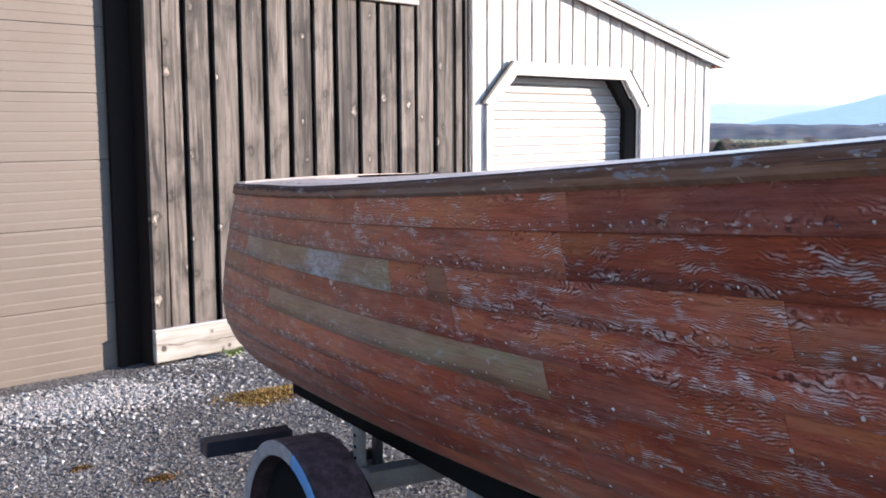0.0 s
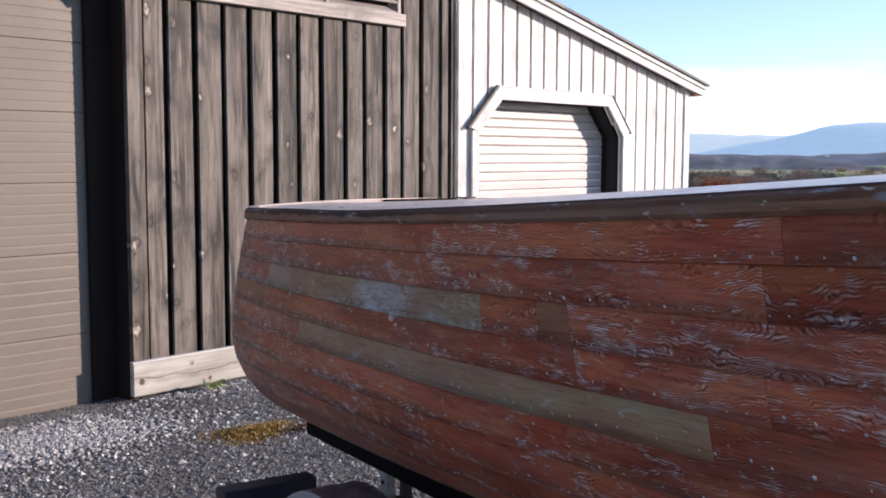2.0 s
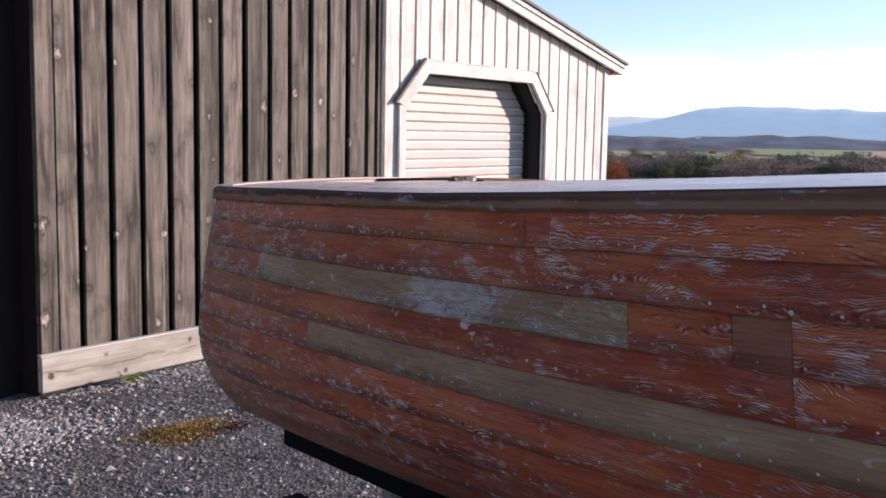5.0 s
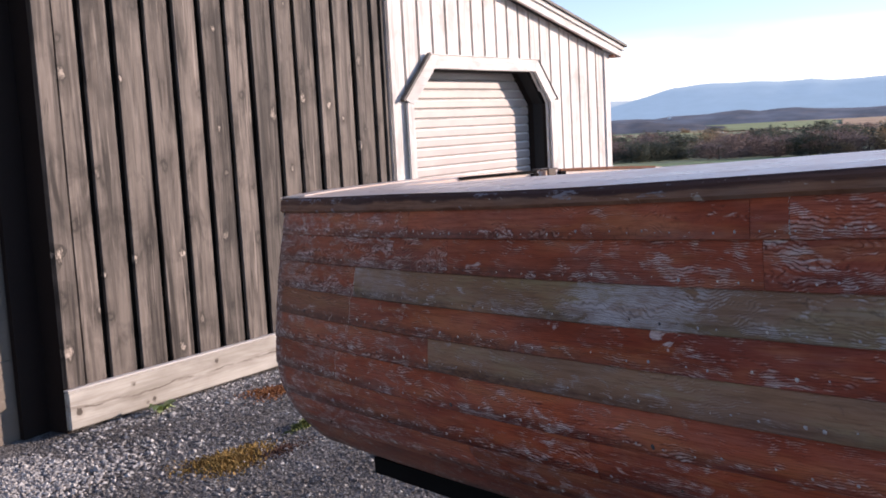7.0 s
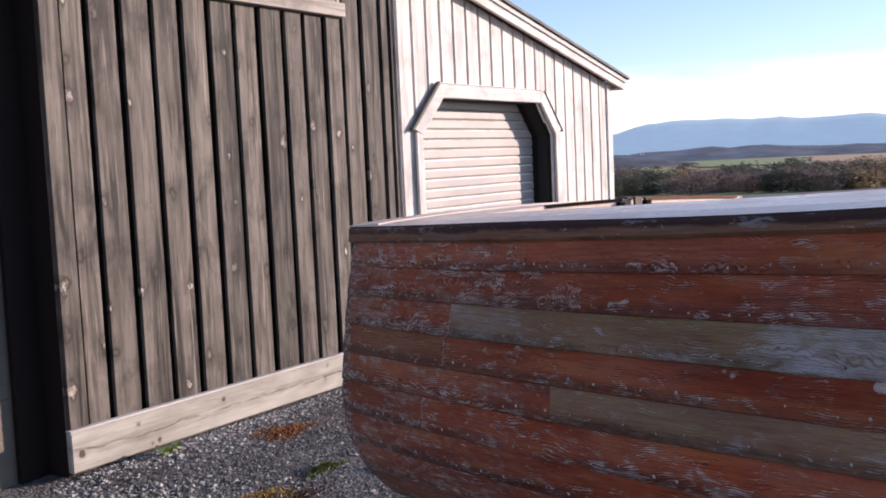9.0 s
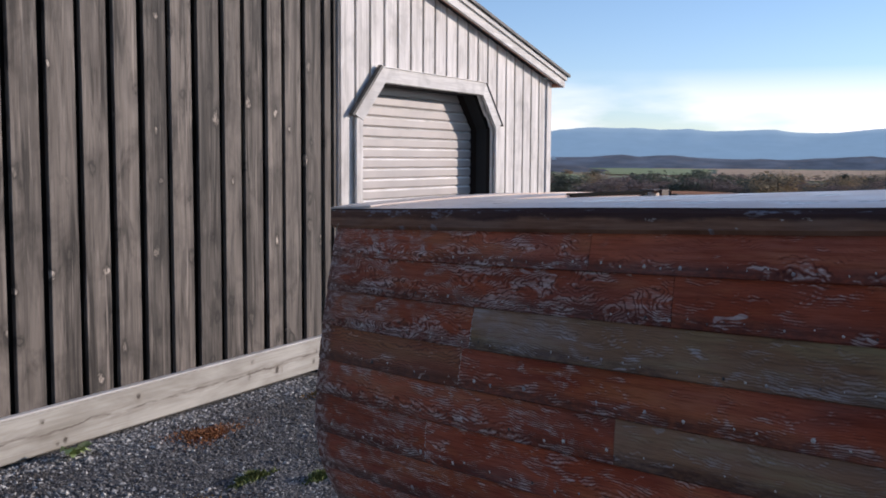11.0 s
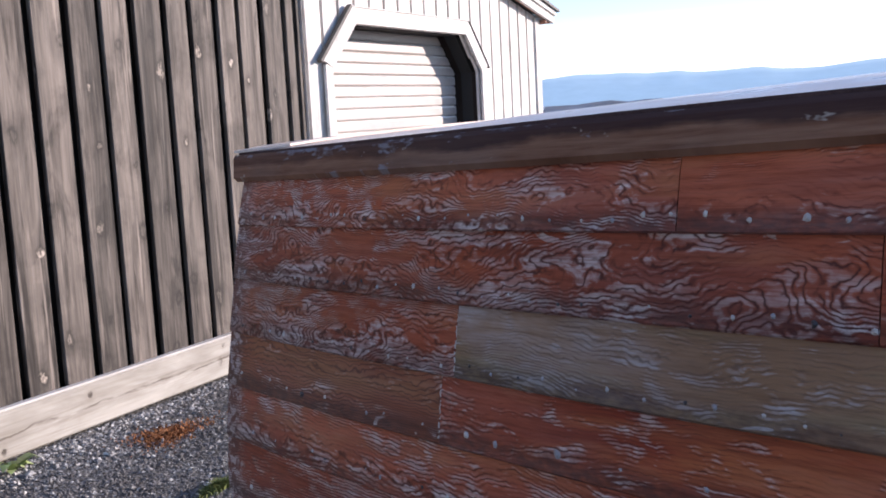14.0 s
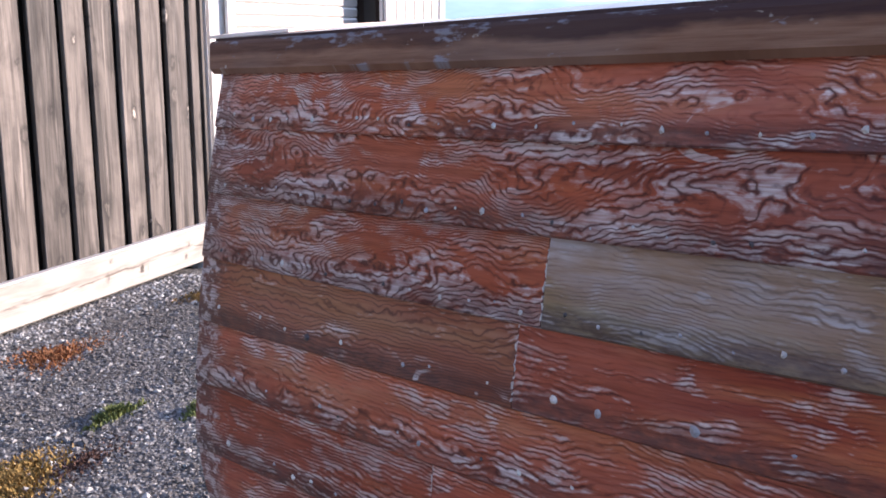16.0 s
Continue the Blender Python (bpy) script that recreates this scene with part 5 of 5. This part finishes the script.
# ---- plants, pole, trees ----
def tuft_mesh(name, color, tip, rx, ry, count, height, seed, spread=1.0):
    rng = random.Random(seed)
    vs, fs = [], []
    for _ in range(count):
        a = rng.uniform(0, 6.283)
        r = abs(rng.gauss(0, 0.42)) * (1 + 0.35 * math.sin(3 * a + seed))
        x, y = rx * r * math.cos(a), ry * r * math.sin(a)
        h = height * rng.uniform(0.4, 1.0) * (1.1 - 0.6 * r)
        t = rng.uniform(0, 6.283)
        lean = rng.uniform(0.2, 1.1) * h * spread
        w = rng.uniform(0.002, 0.0045)
        dx, dy = math.cos(t), math.sin(t)
        b = len(vs)
        vs += [(x - dy * w, y + dx * w, -0.004), (x + dy * w, y - dx * w, -0.004), (x + dx * lean * 0.4 + dy * w, y + dy * lean * 0.4 - dx * w, h * 0.65),
               (x + dx * lean * 0.4 - dy * w, y + dy * lean * 0.4 + dx * w, h * 0.65), (x + dx * lean, y + dy * lean, h)]
        fs += [(b, b + 1, b + 2, b + 3), (b + 3, b + 2, b + 4)]
    m = Mat(name, 0.8, spec=0.2)
    r = m.node("ShaderNodeNewGeometry", "Random Per Island")
    mat = m.done(m.mix(r, color, tip))
    return link_mesh(name, vs, fs, mat)


def plants():
    spots = (("moss_patch", -0.55, 5.07, 0.30, 0.20, 5200, 0.030, (0.22, 0.14, 0.05), (0.40, 0.25, 0.08), "yellow-brown mossy grass patch in the gravel", "grass"),
             ("dry_weed", 0.55, 5.83, 0.30, 0.19, 2100, 0.022, (0.24, 0.09, 0.04), (0.42, 0.19, 0.085), "rust-brown dry weeds in the gravel", "weed"),
             ("grass_tuft", 0.07, 5.13, 0.16, 0.06, 800, 0.04, (0.09, 0.12, 0.04), (0.18, 0.2, 0.07), "small green grass tuft in the gravel", "grass"),
             ("grass_tuft", 0.24, 4.86, 0.11, 0.06, 480, 0.04, (0.09, 0.12, 0.04), (0.18, 0.2, 0.07), "small green grass tuft beside the boat", "grass"),
             ("dry_weed", -1.93, 4.6, 0.1, 0.05, 220, 0.02, (0.15, 0.08, 0.03), (0.2, 0.12, 0.05), "small brown dry weed in the gravel", "weed"),
             ("dry_weed", -1.74, 4.2, 0.14, 0.07, 320, 0.022, (0.16, 0.08, 0.03), (0.22, 0.13, 0.05), "orange-brown dry weed in the gravel", "weed"),
             ("grass_tuft", 1.74, 5.80, 0.28, 0.13, 1500, 0.032, (0.17, 0.10, 0.04), (0.34, 0.21, 0.08), "olive and orange dry grass tuft beside the skirting", "grass"),
             ("dry_weed", -0.30, 4.95, 0.28, 0.12, 700, 0.015, (0.1, 0.055, 0.045), (0.15, 0.08, 0.06), "dull red-brown low weeds in the gravel", "weed"))
    for i, (nm, x, y, rx, ry, n, h, c0, c1, lab, cat) in enumerate(spots):
        ob = tuft_mesh(nm, c0, c1, rx, ry, n, h, 20 + i)
        ob.location = (x, y, ground_height(x, y))
        tagged(ob, lab, cat, "plants in the gravel", "stuff")
    # broad-leaved weed at the skirting
    weed = empty("leafy_weed", pose(-0.09, 6.11, ground_height(-0.09, 6.11)), "bright green broad-leaved weed at the foot of the wall", "weed")
    rng = random.Random(4)
    mat = plain("leaf_green", (0.36, 0.44, 0.17), 0.5, vary=0.3, scale=30)
    for i in range(14):
        a, l = rng.uniform(0, 6.283), rng.uniform(0.07, 0.15)
        h = rng.uniform(0.02, 0.07)
        dx, dy = math.cos(a), math.sin(a) * 0.6
        w = l * 0.28
        pts = []
        for t, ww, hh in ((0, 0.1, 0), (0.35, 1.0, 0.8), (0.7, 0.85, 1.0), (1.0, 0.0, 0.6)):
            for sg in ((-1, 1) if ww else (0,)):
                pts.append((dx * l * t - dy * w * ww * sg, dy * l * t + dx * w * ww * sg, h * hh + 0.004))
        link_mesh("leaf", pts, [(0, 1, 3, 2), (2, 3, 5, 4), (4, 5, 6)], mat, weed)


def build_pole():
    x, y = 17.0, 3.86
    z = ground_height(x, y)
    p = empty("antenna_pole", pose(x, y, z), "tall thin dark metal pole standing beyond the yard", "pole")
    part("lower_pole", tube_bm((0, 0, -0.3), (0, 0, 2.9 - z), 0.032, 0.030, 12), M_pole, p)
    part("collar", tube_bm((0, 0, 2.87 - z), (0, 0, 2.95 - z), 0.045, 0.045, 12), M_pole, p)
    part("upper_pole", tube_bm((0, 0, 2.9 - z), (0, 0, 7.5 - z), 0.027, 0.022, 12), M_pole, p)


def leaf_material(name, a, b):
    """Thin leaves: half the light comes through them."""
    m = Mat(name, 0.8, spec=0.1)
    c = m.mix(m.node("ShaderNodeNewGeometry", "Random Per Island"), a, b)
    dif, tr, mx = (m.nt.nodes.new("ShaderNode" + k) for k in ("BsdfDiffuse", "BsdfTranslucent", "MixShader"))
    m.put(dif.inputs["Color"], c)
    m.put(tr.inputs["Color"], c)
    mx.inputs[0].default_value = 0.5
    m.nt.links.new(dif.outputs[0], mx.inputs[1])
    m.nt.links.new(tr.outputs[0], mx.inputs[2])
    m.nt.links.new(mx.outputs[0], m.nt.nodes["Material Output"].inputs["Surface"])
    return m.m


def tree(name, h, width, mat, seed, label, cone=False):
    """Trunk, limbs and a crown of many small leaf clumps."""
    rng = random.Random(seed)
    t = empty(name, pose(0, 0, 0), label, "tree")
    bm = tube_bm((0, 0, -0.5), (0, 0, h * 0.75), 0.022 * h, 0.006 * h, 7)
    tips = []
    for i in range(9):
        z = h * rng.uniform(0.08, 0.6)
        a = rng.uniform(0, 6.283)
        l = width * rng.uniform(0.25, 0.5)
        q = (l * math.cos(a), l * math.sin(a), z + l * 0.6)
        tube_bm((0, 0, z), q, 0.008 * h, 0.002 * h, 5, bm)
        tips.append(q)
    part("trunk", bm, M_trunk, t)
    vs, fs = [], []
    lobes = [(x * 0.9, y * 0.9, z) for x, y, z in tips] + [(x * 0.7, y * 0.7, h * 0.14) for x, y, z in tips[::2]] + [(0, 0, h * 0.8)]
    for i in range(2400):
        if cone:
            z = h * (0.12 + 0.86 * rng.random() ** 1.4)
            r = width * 0.5 * (1 - z / h) * rng.uniform(0.5, 1.15) + 0.1
            a = rng.uniform(0, 6.283)
            c = (r * math.cos(a), r * math.sin(a), z)
        else:
            lx, ly, lz = rng.choice(lobes)
            c = (lx + rng.gauss(0, width * 0.14), ly + rng.gauss(0, width * 0.14), lz + rng.gauss(0, h * 0.09))
            if c[2] < h * 0.04:
                continue
        s = h * rng.uniform(0.022, 0.05)
        b = len(vs)
        for _ in range(4):
            vs.append(tuple(c[k] + rng.uniform(-s, s) * (1.0 if k < 2 else 0.7) for k in range(3)))
        fs += [(b, b + 1, b + 2), (b, b + 2, b + 3)]
    link_mesh("crown", vs, fs, mat, t)
    return t


M_trunk = plain("bark", (0.07, 0.055, 0.045), 0.9)


def build_trees():
    dark = leaf_material("leaf_dark", (0.10, 0.115, 0.095), (0.19, 0.20, 0.155))
    brown = leaf_material("leaf_brown", (0.22, 0.165, 0.155), (0.35, 0.27, 0.24))
    gold = leaf_material("leaf_gold", (0.32, 0.245, 0.17), (0.46, 0.35, 0.23))
    red = leaf_material("leaf_red", (0.22, 0.07, 0.03), (0.38, 0.125, 0.05))
    kinds = [tree("tree", 9, 8, dark, 1, "dark green tree in the valley hedge line"), tree("tree", 8, 8, brown, 2, "bare brownish autumn tree in the valley"),
             tree("tree", 9, 8, gold, 3, "golden autumn tree in the valley"), tree("tree", 11, 6, dark, 4, "dark conifer in the valley hedge line", True)]
    rng = random.Random(9)
    placed = [False] * 4
    for i in range(290):
        az = radians(rng.uniform(-8, 32))
        d = rng.uniform(300, 520) if i < 250 else rng.uniform(600, 1400)
        x, y = -3 + d * math.cos(az), 2 + d * math.sin(az)
        k = rng.choices(range(4), (5, 8, 1.2, 0.15))[0]
        m = pose(x, y, ground_height(x, y), 0, 0, rng.uniform(0, 360))
        f = 0.4 + 0.75 * rng.random() ** 1.6 if k < 3 else rng.uniform(0.6, 0.85)
        m = m @ Matrix.Diagonal((f * 2.1, f * 2.1, f, 1))
        ob = kinds[k] if not placed[k] else copy_thing(kinds[k], m)
        ob.matrix_world = m
        placed[k] = True
        tagged(ob, group="valley trees")
    r = tree("shrub", 5.0, 4.4, red, 6, "round red-orange autumn tree beyond the barn")
    d, az = 118, radians(27.0)
    x, y = -4 + d * math.cos(az), 0.5 + d * math.sin(az)
    r.matrix_world = pose(x, y, ground_height(x, y))


def build_farmhouse():
    """A small white farm building on the far hill."""
    az, d = radians(21.9), 3080
    x, y = -3 + d * math.cos(az), 2 + d * math.sin(az)
    z = 1.0
    h = empty("farmhouse", pose(x, y, z, 0, 0, 21.9), "small white farm building on the far hillside", "house")
    white = plain("white_wall", (0.8, 0.8, 0.8), 0.7, vary=0.06)
    part("wall", box_bm(-4, 4, -6, 6, -12, 4), white, h)
    bm = bmesh.new()
    pts = [bm.verts.new(p) for p in ((-4.5, -6.4, 4), (4.5, -6.4, 4), (0, -6.4, 6), (-4.5, 6.4, 4), (4.5, 6.4, 4), (0, 6.4, 6))]
    for f in ((0, 1, 2), (5, 4, 3), (0, 2, 5, 3), (2, 1, 4, 5), (1, 0, 3, 4)):
        bm.faces.new([pts[k] for k in f])
    part("roof", bm, white, h, "pale sheet roof")


plants()
build_pole()
build_farmhouse()
build_trees()
